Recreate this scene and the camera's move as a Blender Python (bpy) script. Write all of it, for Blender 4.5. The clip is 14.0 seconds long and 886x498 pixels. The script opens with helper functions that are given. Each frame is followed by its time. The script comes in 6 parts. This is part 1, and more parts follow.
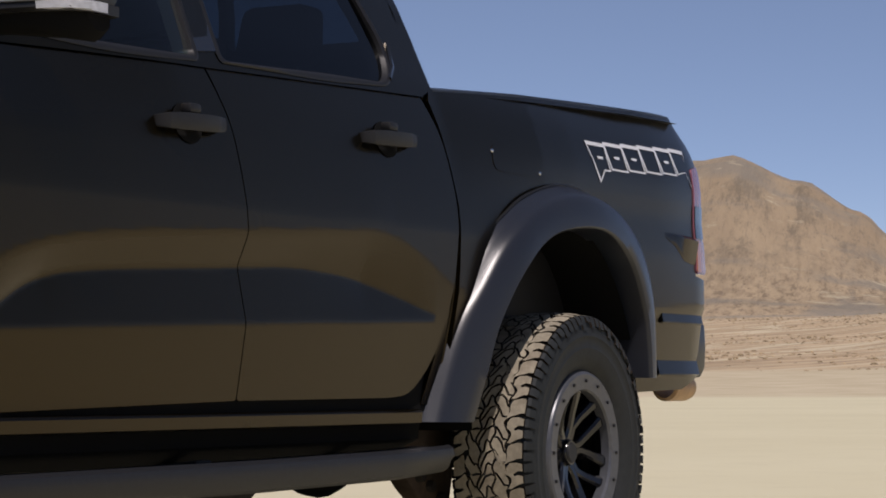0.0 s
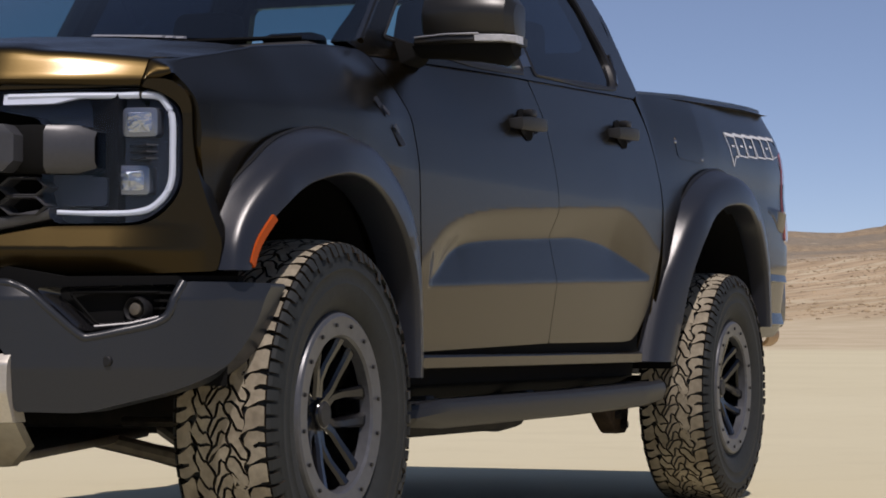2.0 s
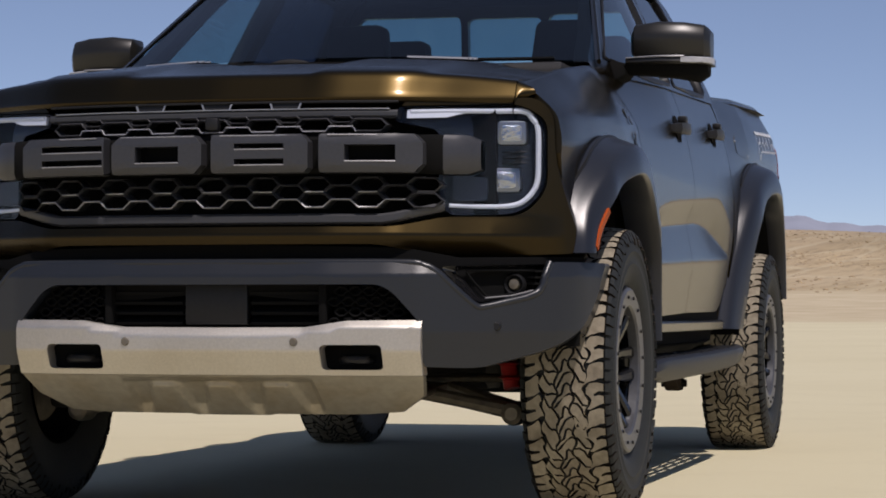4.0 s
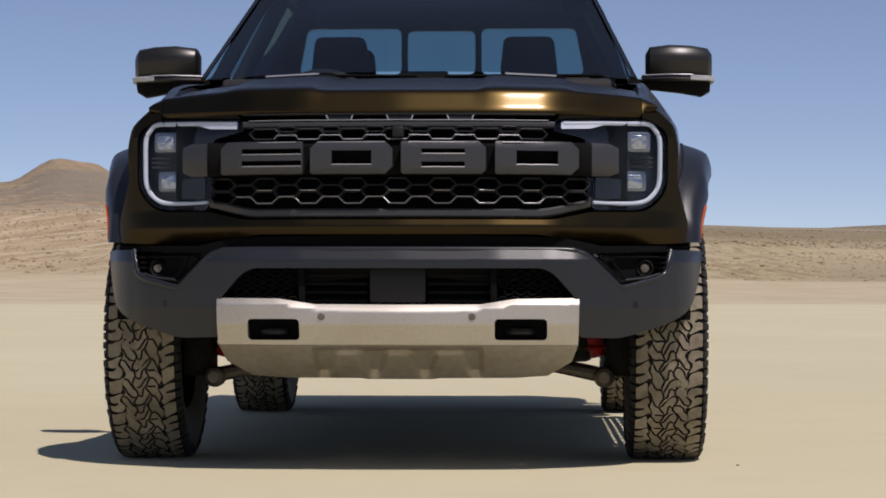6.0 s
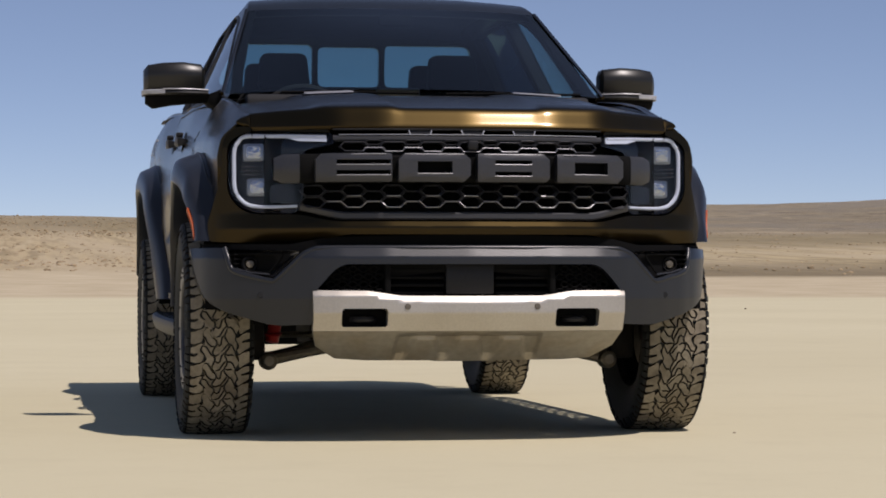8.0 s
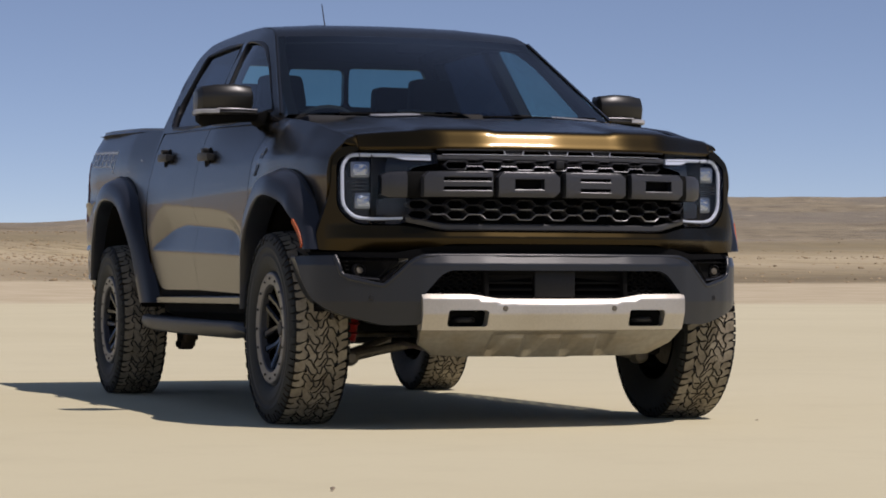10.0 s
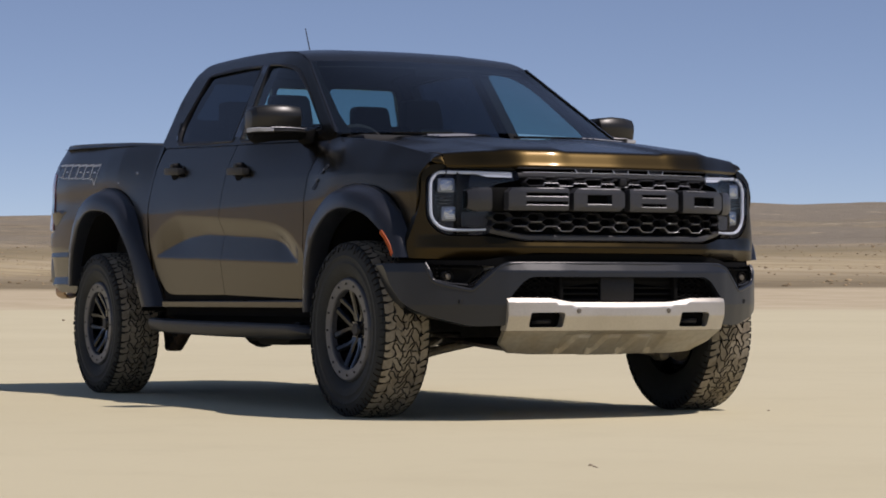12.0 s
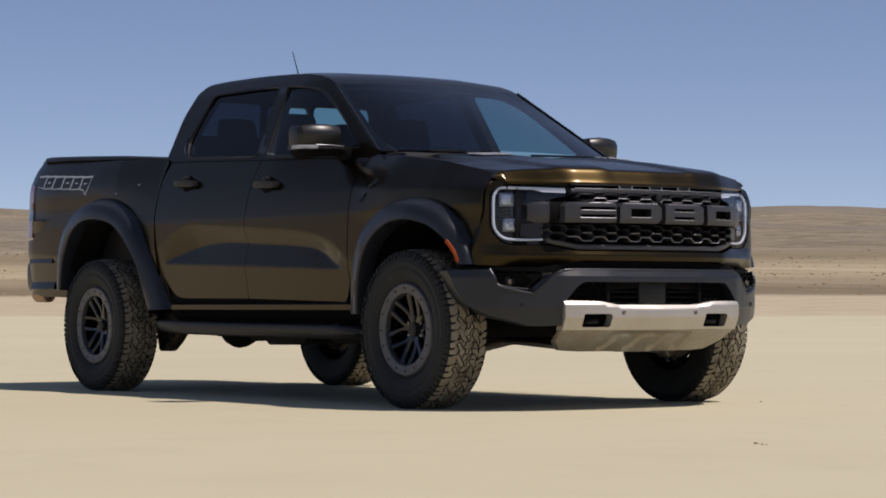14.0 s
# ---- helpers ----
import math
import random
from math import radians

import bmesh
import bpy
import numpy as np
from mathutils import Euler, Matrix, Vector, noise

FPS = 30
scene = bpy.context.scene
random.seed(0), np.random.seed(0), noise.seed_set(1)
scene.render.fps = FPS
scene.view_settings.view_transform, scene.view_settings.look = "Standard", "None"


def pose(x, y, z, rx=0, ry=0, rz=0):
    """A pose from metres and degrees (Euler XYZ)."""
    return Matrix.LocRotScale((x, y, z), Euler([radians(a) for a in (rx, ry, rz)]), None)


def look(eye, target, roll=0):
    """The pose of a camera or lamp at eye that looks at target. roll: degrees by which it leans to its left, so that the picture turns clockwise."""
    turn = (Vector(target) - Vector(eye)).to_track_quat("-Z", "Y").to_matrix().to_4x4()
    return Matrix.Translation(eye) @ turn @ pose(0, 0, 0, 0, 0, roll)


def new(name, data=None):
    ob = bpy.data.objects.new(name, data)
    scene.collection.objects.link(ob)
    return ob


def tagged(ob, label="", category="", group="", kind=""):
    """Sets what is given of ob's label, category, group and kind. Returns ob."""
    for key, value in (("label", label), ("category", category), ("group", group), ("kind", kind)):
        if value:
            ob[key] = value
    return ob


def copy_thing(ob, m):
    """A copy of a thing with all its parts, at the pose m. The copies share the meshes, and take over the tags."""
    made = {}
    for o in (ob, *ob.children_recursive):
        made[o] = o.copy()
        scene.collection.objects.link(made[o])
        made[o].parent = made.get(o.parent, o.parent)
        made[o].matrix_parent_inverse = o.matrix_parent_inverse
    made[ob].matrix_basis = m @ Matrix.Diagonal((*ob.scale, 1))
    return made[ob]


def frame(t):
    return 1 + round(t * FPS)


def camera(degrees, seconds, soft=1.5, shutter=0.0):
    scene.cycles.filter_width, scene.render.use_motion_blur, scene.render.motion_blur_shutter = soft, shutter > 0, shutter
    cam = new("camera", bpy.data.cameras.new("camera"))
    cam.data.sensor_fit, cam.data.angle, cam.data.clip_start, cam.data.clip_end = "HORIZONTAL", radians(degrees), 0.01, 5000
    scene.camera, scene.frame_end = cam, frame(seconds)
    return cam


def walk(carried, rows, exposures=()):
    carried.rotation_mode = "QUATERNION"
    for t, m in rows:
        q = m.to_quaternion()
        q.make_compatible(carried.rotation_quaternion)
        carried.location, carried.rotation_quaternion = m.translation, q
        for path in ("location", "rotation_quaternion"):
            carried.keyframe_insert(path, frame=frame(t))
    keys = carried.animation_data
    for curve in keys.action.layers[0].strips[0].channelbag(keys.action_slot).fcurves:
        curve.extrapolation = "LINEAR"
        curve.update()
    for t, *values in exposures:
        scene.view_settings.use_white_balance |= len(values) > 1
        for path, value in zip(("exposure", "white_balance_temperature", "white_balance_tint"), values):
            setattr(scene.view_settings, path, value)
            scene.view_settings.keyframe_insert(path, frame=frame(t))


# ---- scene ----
# Camera: a long lens, low above the ground, gliding round the front of the truck.
cam = camera(20.0, 14.0, soft=1.8)
PATH = [
    (0, (4.796, 4.011, 0.581), (-3.965, -0.780, 1.120), -0.10),
    (0.5, (5.348, 3.869, 0.576), (-3.589, -0.590, 1.064), -0.01),
    (1, (5.865, 3.717, 0.568), (-3.194, -0.494, 1.007), 0.03),
    (1.5, (6.356, 3.517, 0.563), (-2.807, -0.468, 0.955), 0.03),
    (2, (6.832, 3.295, 0.561), (-2.429, -0.462, 0.914), -0.02),
    (2.5, (7.276, 3.049, 0.558), (-2.088, -0.447, 0.882), 0.04),
    (3, (7.701, 2.781, 0.558), (-1.771, -0.413, 0.853), 0.03),
    (3.5, (8.150, 2.488, 0.556), (-1.434, -0.354, 0.824), 0.01),
    (4, (8.546, 2.148, 0.554), (-1.148, -0.293, 0.797), 0.01),
    (6.5, (10.298, -0.030, 0.544), (0.300, 0.097, 0.706), 0.03),
    (7, (10.557, -0.490, 0.543), (0.572, 0.120, 0.696), -0.01),
    (7.5, (10.795, -0.990, 0.544), (0.845, 0.137, 0.692), -0.04),
    (10, (11.556, -3.595, 0.534), (2.097, -0.356, 0.707), 0.03),
    (10.5, (11.638, -4.114, 0.536), (2.299, -0.543, 0.714), 0.03),
    (11, (11.730, -4.657, 0.533), (2.531, -0.740, 0.718), 0.01),
    (11.5, (11.758, -5.170, 0.531), (2.710, -0.917, 0.723), -0.01),
    (12, (11.791, -5.695, 0.525), (2.906, -1.111, 0.723), -0.03),
    (12.5, (11.840, -6.242, 0.519), (3.128, -1.337, 0.723), -0.03),
    (13, (11.850, -6.783, 0.514), (3.318, -1.573, 0.726), -0.06),
    (13.5, (11.857, -7.328, 0.512), (3.502, -1.837, 0.730), -0.02),
    (14, (11.845, -7.893, 0.506), (3.671, -2.138, 0.731), -0.02),
]
walk(cam, [(t, look(eye, target, roll)) for t, eye, target, roll in PATH], exposures=[(0, -0.08, 6500, 21), (14, -0.08, 6500, 21)])

# ---- light: a high desert sun from the front left of the truck, clear sky ----
SUN_WAY = Vector((0.46, 0.34, 1.0)).normalized()
SUN_ELEV = math.asin(SUN_WAY.z)
SUN_AZ = math.atan2(SUN_WAY.x, SUN_WAY.y)
world = bpy.data.worlds.new("desert_sky")
scene.world = world
world.use_nodes = True
wn = world.node_tree
sky = wn.nodes.new("ShaderNodeTexSky")
sky.sky_type, sky.sun_disc = "NISHITA", False
sky.sun_elevation, sky.sun_rotation = SUN_ELEV, SUN_AZ
sky.altitude, sky.air_density, sky.dust_density, sky.ozone_density = 1400, 0.5, 0.0, 6.0
wn.nodes["Background"].inputs["Strength"].default_value = 0.111
haze = wn.nodes.new("ShaderNodeVectorMath")
haze.operation = "MULTIPLY"
haze.inputs[1].default_value = (1.34, 1.10, 0.875)
wn.links.new(sky.outputs["Color"], haze.inputs[0])
veil = wn.nodes.new("ShaderNodeMix")
veil.data_type = "RGBA"
veil.inputs["Factor"].default_value = 0.18
veil.inputs["B"].default_value = (2.55, 3.40, 4.95, 1)
wn.links.new(haze.outputs["Vector"], veil.inputs["A"])
wn.links.new(veil.outputs["Result"], wn.nodes["Background"].inputs["Color"])
sun = new("sun", bpy.data.lights.new("sun", "SUN"))
sun.data.energy, sun.data.angle, sun.data.color = 3.75, radians(0.53), (1.0, 0.955, 0.87)
sun.matrix_world = look(SUN_WAY * 60, (0, 0, 0))


# ---- materials ----
def material(name, color, rough=0.5, metal=0.0, spec=0.5, vary=0.0, scale=20.0, bump=0.0, bump_scale=60.0, coat=0.0, second=None, second_scale=3.0, second_amount=0.0, rand=0.0, emit=0.0):
    """A principled material with two scales of variation: fine grain (vary, scale) and a second tint in patches."""
    mat = bpy.data.materials.new(name)
    mat.use_nodes = True
    nt = mat.node_tree
    b = nt.nodes["Principled BSDF"]
    b.inputs["Roughness"].default_value, b.inputs["Metallic"].default_value = rough, metal
    b.inputs["Specular IOR Level"].default_value = spec
    b.inputs["Coat Weight"].default_value, b.inputs["Coat Roughness"].default_value = coat, 0.06
    tc = nt.nodes.new("ShaderNodeTexCoord")
    rgb = nt.nodes.new("ShaderNodeRGB")
    rgb.outputs[0].default_value = (*color, 1)
    out = rgb.outputs[0]

    def noise_tex(sc, detail=4.0):
        n = nt.nodes.new("ShaderNodeTexNoise")
        n.inputs["Scale"].default_value, n.inputs["Detail"].default_value = sc, detail
        nt.links.new(tc.outputs["Object"], n.inputs["Vector"])
        return n

    if second_amount:
        n = noise_tex(second_scale, 6)
        r = nt.nodes.new("ShaderNodeMapRange")
        r.inputs["From Min"].default_value, r.inputs["From Max"].default_value = 0.42, 0.66
        r.inputs["To Max"].default_value = second_amount
        nt.links.new(n.outputs["Fac"], r.inputs["Value"])
        m = nt.nodes.new("ShaderNodeMix")
        m.data_type = "RGBA"
        nt.links.new(r.outputs["Result"], m.inputs["Factor"])
        nt.links.new(out, m.inputs["A"])
        m.inputs["B"].default_value = (*second, 1)
        out = m.outputs["Result"]
    if vary:
        n = noise_tex(scale)
        r = nt.nodes.new("ShaderNodeMapRange")
        r.inputs["From Min"].default_value, r.inputs["From Max"].default_value = 0.3, 0.7
        r.inputs["To Min"].default_value, r.inputs["To Max"].default_value = 1 - vary, 1 + vary
        nt.links.new(n.outputs["Fac"], r.inputs["Value"])
        h = nt.nodes.new("ShaderNodeVectorMath")
        h.operation = "SCALE"
        nt.links.new(out, h.inputs[0])
        nt.links.new(r.outputs["Result"], h.inputs["Scale"])
        out = h.outputs["Vector"]
    if rand:
        oi = nt.nodes.new("ShaderNodeNewGeometry")
        r = nt.nodes.new("ShaderNodeMapRange")
        r.inputs["To Min"].default_value, r.inputs["To Max"].default_value = 1 - rand, 1 + rand
        nt.links.new(oi.outputs["Random Per Island"], r.inputs["Value"])
        h = nt.nodes.new("ShaderNodeVectorMath")
        h.operation = "SCALE"
        nt.links.new(out, h.inputs[0])
        nt.links.new(r.outputs["Result"], h.inputs["Scale"])
        out = h.outputs["Vector"]
    nt.links.new(out, b.inputs["Base Color"])
    if emit:
        b.inputs["Emission Color"].default_value, b.inputs["Emission Strength"].default_value = (*color, 1), emit
    if bump:
        n = noise_tex(bump_scale, 6)
        bp = nt.nodes.new("ShaderNodeBump")
        bp.inputs["Strength"].default_value, bp.inputs["Distance"].default_value = bump, 0.01
        nt.links.new(n.outputs["Fac"], bp.inputs["Height"])
        nt.links.new(bp.outputs["Normal"], b.inputs["Normal"])
    return mat


def glass(name, tint, gloss=1.0, ior=1.52):
    """Thin car glass: tinted see-through with a Fresnel reflection."""
    mat = bpy.data.materials.new(name)
    mat.use_nodes = True
    nt = mat.node_tree
    nt.nodes.remove(nt.nodes["Principled BSDF"])
    tr, gl, mx, lw = (nt.nodes.new("ShaderNode" + k) for k in ("BsdfTransparent", "BsdfGlossy", "MixShader", "LayerWeight"))
    up, fr = nt.nodes.new("ShaderNodeMath"), nt.nodes.new("ShaderNodeMath")
    tr.inputs["Color"].default_value = (*tint, 1)
    gl.inputs["Roughness"].default_value = 0.01
    gl.inputs["Color"].default_value = (gloss, gloss, gloss, 1)
    lw.inputs["Blend"].default_value = 0.5
    up.operation, fr.operation = "POWER", "MULTIPLY_ADD"
    up.inputs[1].default_value = 5.0
    base = ((ior - 1) / (ior + 1)) ** 2
    fr.inputs[1].default_value, fr.inputs[2].default_value = 1 - base, base
    nt.links.new(lw.outputs["Facing"], up.inputs[0])
    nt.links.new(up.outputs[0], fr.inputs[0])
    nt.links.new(fr.outputs[0], mx.inputs["Fac"])
    nt.links.new(tr.outputs[0], mx.inputs[1])
    nt.links.new(gl.outputs[0], mx.inputs[2])
    nt.links.new(mx.outputs[0], nt.nodes["Material Output"].inputs["Surface"])
    return mat


PAINT = material("bronze_paint", (0.0140, 0.0084, 0.0022), rough=0.27, metal=1.0, coat=0.24, vary=0.08, scale=900, second=(0.0125, 0.0077, 0.0022), second_scale=1.2, second_amount=0.25)
# the flakes also scatter the sun widely: a second, rougher coat layer mixed in
nt = PAINT.node_tree
nt.nodes["Principled BSDF"].inputs["Coat Roughness"].default_value = 0.14
flake = nt.nodes.new("ShaderNodeBsdfPrincipled")
flake.inputs["Base Color"].default_value = (0.255, 0.184, 0.072, 1)
flake.inputs["Metallic"].default_value, flake.inputs["Roughness"].default_value = 1.0, 0.37
flake.inputs["Coat Weight"].default_value, flake.inputs["Coat Roughness"].default_value = 0.24, 0.14
blend = nt.nodes.new("ShaderNodeMixShader")
blend.inputs["Fac"].default_value = 0.088
nt.links.new(nt.nodes["Principled BSDF"].outputs[0], blend.inputs[1])
nt.links.new(flake.outputs[0], blend.inputs[2])
nt.links.new(blend.outputs[0], nt.nodes["Material Output"].inputs["Surface"])
FLARE = material("moulded_dark_grey", (0.0145, 0.0168, 0.0240), rough=0.29, metal=0.0, spec=0.42, vary=0.10, scale=300, bump=0.04, bump_scale=420, second=(0.030, 0.029, 0.028), second_scale=4, second_amount=0.2)
GREY = material("bumper_grey", (0.0150, 0.0175, 0.0225), rough=0.31, spec=0.46, metal=0.0, vary=0.08, scale=280, bump=0.03, bump_scale=420, second=(0.024, 0.022, 0.019), second_scale=3, second_amount=0.2)
BLACK = material("black_plastic", (0.010, 0.010, 0.011), rough=0.48, spec=0.35, vary=0.15, scale=90, bump=0.03, bump_scale=300)
# near black, for dark parts and for the shade in gaps and hollows
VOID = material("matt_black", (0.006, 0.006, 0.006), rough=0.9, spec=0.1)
UNDER = material("chassis_black", (0.010, 0.0095, 0.009), rough=0.75, spec=0.3, vary=0.3, scale=25, second=(0.05, 0.04, 0.03), second_scale=9, second_amount=0.35)
CRUST = material("dust_crusted_iron", (0.060, 0.042, 0.028), rough=0.85, spec=0.2, vary=0.3, scale=30, second=(0.020, 0.015, 0.012), second_scale=14, second_amount=0.6)
GLOSS = material("gloss_black", (0.008, 0.008, 0.009), rough=0.08, coat=0.6)
GRILLE = material("grille_grey", (0.043, 0.044, 0.049), rough=0.38, metal=0.2, vary=0.08, scale=120)
CAP = material("mirror_black", (0.012, 0.011, 0.009), rough=0.36, vary=0.1, scale=60)
SOFT_EDGE = material("satin_edge", (0.32, 0.32, 0.34), rough=0.45, metal=0.4)
EDGE = material("bright_edge", (0.36, 0.37, 0.39), rough=0.42, metal=0.7)
SILVER = material("silver_bumper", (0.54, 0.51, 0.460), rough=0.48, metal=0.80, vary=0.06, scale=160, second=(0.42, 0.38, 0.32), second_scale=5, second_amount=0.3)
SKID = material("skid_plate", (0.32, 0.30, 0.26), rough=0.46, metal=0.75, vary=0.10, scale=40, second=(0.27, 0.225, 0.16), second_scale=6, second_amount=0.6)
GROOVE = material("groove_rubber", (0.022, 0.016, 0.011), rough=0.85, spec=0.15)
RUBBER = material("tyre_rubber", (0.012, 0.0145, 0.0155), rough=0.68, spec=0.35, vary=0.18, scale=40, second=(0.030, 0.028, 0.024), second_scale=4, second_amount=0.25, bump=0.08, bump_scale=150)
DUST = material("dusty_tread", (0.270, 0.238, 0.180), rough=0.9, spec=0.1, vary=0.15, scale=70, second=(0.125, 0.102, 0.074), second_scale=10, second_amount=0.6, rand=0.12, bump=0.08, bump_scale=150)
RING = material("beadlock_grey", (0.072, 0.075, 0.084), rough=0.36, metal=0.25, vary=0.12, scale=60)
SPOKE = material("wheel_black", (0.008, 0.008, 0.009), rough=0.16, metal=0.2, coat=0.2)
CHROME = material("polished_metal", (0.62, 0.62, 0.63), rough=0.12, metal=1.0)
PIPE = material("dusty_pipe", (0.44, 0.28, 0.15), rough=0.55, metal=0.4, vary=0.15, scale=30)
STEEL = material("dusty_steel", (0.17, 0.15, 0.12), rough=0.5, metal=0.6, vary=0.2, scale=40)
RED = material("red_spring", (0.33, 0.012, 0.012), rough=0.4)
AMBER = material("amber_lens", (0.36, 0.055, 0.002), rough=0.45, spec=0.2)
TAIL = material("tail_lens", (0.26, 0.095, 0.125), rough=0.25, coat=0.6)
LOWLENS = material("lower_lens", (0.42, 0.17, 0.09), rough=0.2, coat=0.8)
GEM = material("module_glass", (0.60, 0.60, 0.62), rough=0.10, metal=1.0, bump=1.0, bump_scale=55)
DRL = material("daytime_strip", (0.58, 0.60, 0.66), rough=0.2, emit=0.10)
PALE = material("indicator_lens", (0.42, 0.43, 0.46), rough=0.25, vary=0.15, scale=60)
LAMPIN = material("lamp_housing", (0.007, 0.009, 0.017), rough=0.32)
MODULE = material("lamp_module_silver", (0.26, 0.27, 0.30), rough=0.28, metal=0.8)
SEAT = material("seat_cloth", (0.012, 0.012, 0.013), rough=0.8, vary=0.2, scale=80)
DECAL = material("white_decal", (0.62, 0.63, 0.66), rough=0.45)
WINDSCREEN = glass("windscreen_glass", (0.28, 0.41, 0.465), ior=1.66)
SIDEGLASS = glass("side_glass", (0.48, 0.66, 0.68))
DARKGLASS = glass("privacy_glass", (0.034, 0.042, 0.062), gloss=0.75)
LENS = glass("lamp_lens", (0.86, 0.90, 0.95), ior=1.28)


# ---- building helpers ----
def lerp_table(table, v):
    """Smooth value between the rows (key, value) of a table."""
    if v <= table[0][0]:
        return table[0][1]
    for (a, p), (b, q) in zip(table, table[1:]):
        if v <= b:
            u = (v - a) / (b - a)
            u = u * u * (3 - 2 * u)
            return p + (q - p) * u
    return table[-1][1]


class Shape:
    """Vertices and faces of one mesh while it is put together."""

    def __init__(self):
        self.verts, self.faces, self.normals = [], [], []

    def add(self, verts, faces, normals=None):
        o = len(self.verts)
        self.verts += [tuple(v) for v in verts]
        self.faces += [tuple(o + i for i in f) for f in faces]
        self.normals += normals if normals else [(0, 0, 0)] * len(verts)
        return self

    def rows(self, rows, closed=False, caps=False):
        """A skin over rows of points, all of the same length."""
        n = len(rows[0])
        faces = []
        for i in range(len(rows) - 1):
            for j in range(n if closed else n - 1):
                k = (j + 1) % n
                faces.append((i * n + j, i * n + k, (i + 1) * n + k, (i + 1) * n + j))
        if caps:
            faces.append(tuple(range(n))[::-1])
            faces.append(tuple((len(rows) - 1) * n + j for j in range(n)))
        return self.add([p for r in rows for p in r], faces)

    def prism(self, poly, put, depth0, depth1):
        """A flat outline pushed from depth0 to depth1; put(u, v, d) gives the place."""
        n = len(poly)
        v = [put(a, b, depth0) for a, b in poly] + [put(a, b, depth1) for a, b in poly]
        return self.add(v, [tuple(range(n))[::-1], tuple(range(n, 2 * n))] + [(i, (i + 1) % n, n + (i + 1) % n, n + i) for i in range(n)])

    def box(self, c, s, turn=None):
        """A box with centre c and size s."""
        v = [Vector(((i & 1) - 0.5, ((i >> 1) & 1) - 0.5, ((i >> 2) & 1) - 0.5)) for i in range(8)]
        v = [Vector((p.x * s[0], p.y * s[1], p.z * s[2])) for p in v]
        if turn:
            e = Euler([radians(a) for a in turn]).to_matrix()
            v = [e @ p for p in v]
        return self.add([p + Vector(c) for p in v], [(0, 2, 3, 1), (4, 5, 7, 6), (0, 1, 5, 4), (2, 6, 7, 3), (0, 4, 6, 2), (1, 3, 7, 5)])

    def tube(self, path, radius, n=10, flat=1.0):
        """A round bar along a path; radius may be a list."""
        path = [Vector(p) for p in path]
        rows = []
        for i, p in enumerate(path):
            ahead = (path[min(i + 1, len(path) - 1)] - path[max(i - 1, 0)]).normalized()
            side = ahead.cross((0, 0, 1) if abs(ahead.z) < 0.9 else (1, 0, 0)).normalized()
            up = side.cross(ahead)
            r = radius[i] if isinstance(radius, (list, tuple)) else radius
            rows.append([p + r * (math.cos(a) * side + flat * math.sin(a) * up) for a in (2 * math.pi * k / n for k in range(n))])
        return self.rows(rows, closed=True, caps=True)

    def lathe(self, profile, n=48, axis="y", at=(0, 0, 0), closed=False):
        """Turn a profile of (radius, along) round an axis."""
        rows = []
        for r, a in profile + (profile[:1] if closed else []):
            row = []
            for k in range(n):
                t = 2 * math.pi * k / n
                p = (r * math.cos(t), a, r * math.sin(t)) if axis == "y" else ((a, r * math.cos(t), r * math.sin(t)) if axis == "x" else (r * math.cos(t), r * math.sin(t), a))
                row.append((p[0] + at[0], p[1] + at[1], p[2] + at[2]))
            rows.append(row)
        return self.rows(rows, closed=True)

    def flip(self):
        """The same shape on the other side of the truck."""
        s = Shape()
        s.verts = [(x, -y, z) for x, y, z in self.verts]
        s.faces = [f[::-1] for f in self.faces]
        s.normals = [(x, -y, z) for x, y, z in self.normals]
        return s


def part(name, shape, mat, parent, label="", sharp=32, bevel=0.0, segments=2):
    """One mesh object under a thing or a part."""
    me = bpy.data.meshes.new(name)
    me.from_pydata(shape.verts, [], shape.faces)
    me.materials.append(mat)
    if bevel:
        bm = bmesh.new()
        bm.from_mesh(me)
        bmesh.ops.recalc_face_normals(bm, faces=bm.faces)
        edges = [e for e in bm.edges if e.is_manifold and e.calc_face_angle(0) > radians(25)]
        bmesh.ops.bevel(bm, geom=edges, offset=bevel, segments=segments, profile=0.5, affect="EDGES", clamp_overlap=True)
        bm.to_mesh(me)
        bm.free()
    me.update()
    me.shade_smooth()
    if not bevel and any(n != (0, 0, 0) for n in shape.normals):
        me.normals_split_custom_set_from_vertices(shape.normals)
    else:
        me.set_sharp_from_angle(angle=radians(sharp))
    ob = new(name, me)
    ob.parent = parent
    if label:
        ob["label"] = label
    return ob


def both(name, shape, mat, parent, label="", **more):
    """A part on the left side and its twin on the right."""
    return part(name, shape, mat, parent, label, **more), part(name, shape.flip(), mat, parent, label, **more)


def rounded(points, radius, steps=5):
    """An outline with its corners rounded; a point may carry its own radius as a third value."""
    out = []
    n = len(points)
    for i in range(n):
        a, p, b = (Vector(points[k % n][:2]) for k in (i - 1, i, i + 1))
        r = points[i][2] if len(points[i]) > 2 else radius
        da, db = (a - p), (b - p)
        r = min(r, da.length * 0.48, db.length * 0.48)
        if r < 1e-4:
            out.append(tuple(p))
            continue
        s, e = p + da.normalized() * r, p + db.normalized() * r
        for k in range(steps + 1):
            u = k / steps
            q = s * (1 - u) ** 2 + p * 2 * u * (1 - u) + e * u * u
            out.append((q.x, q.y))
    return out


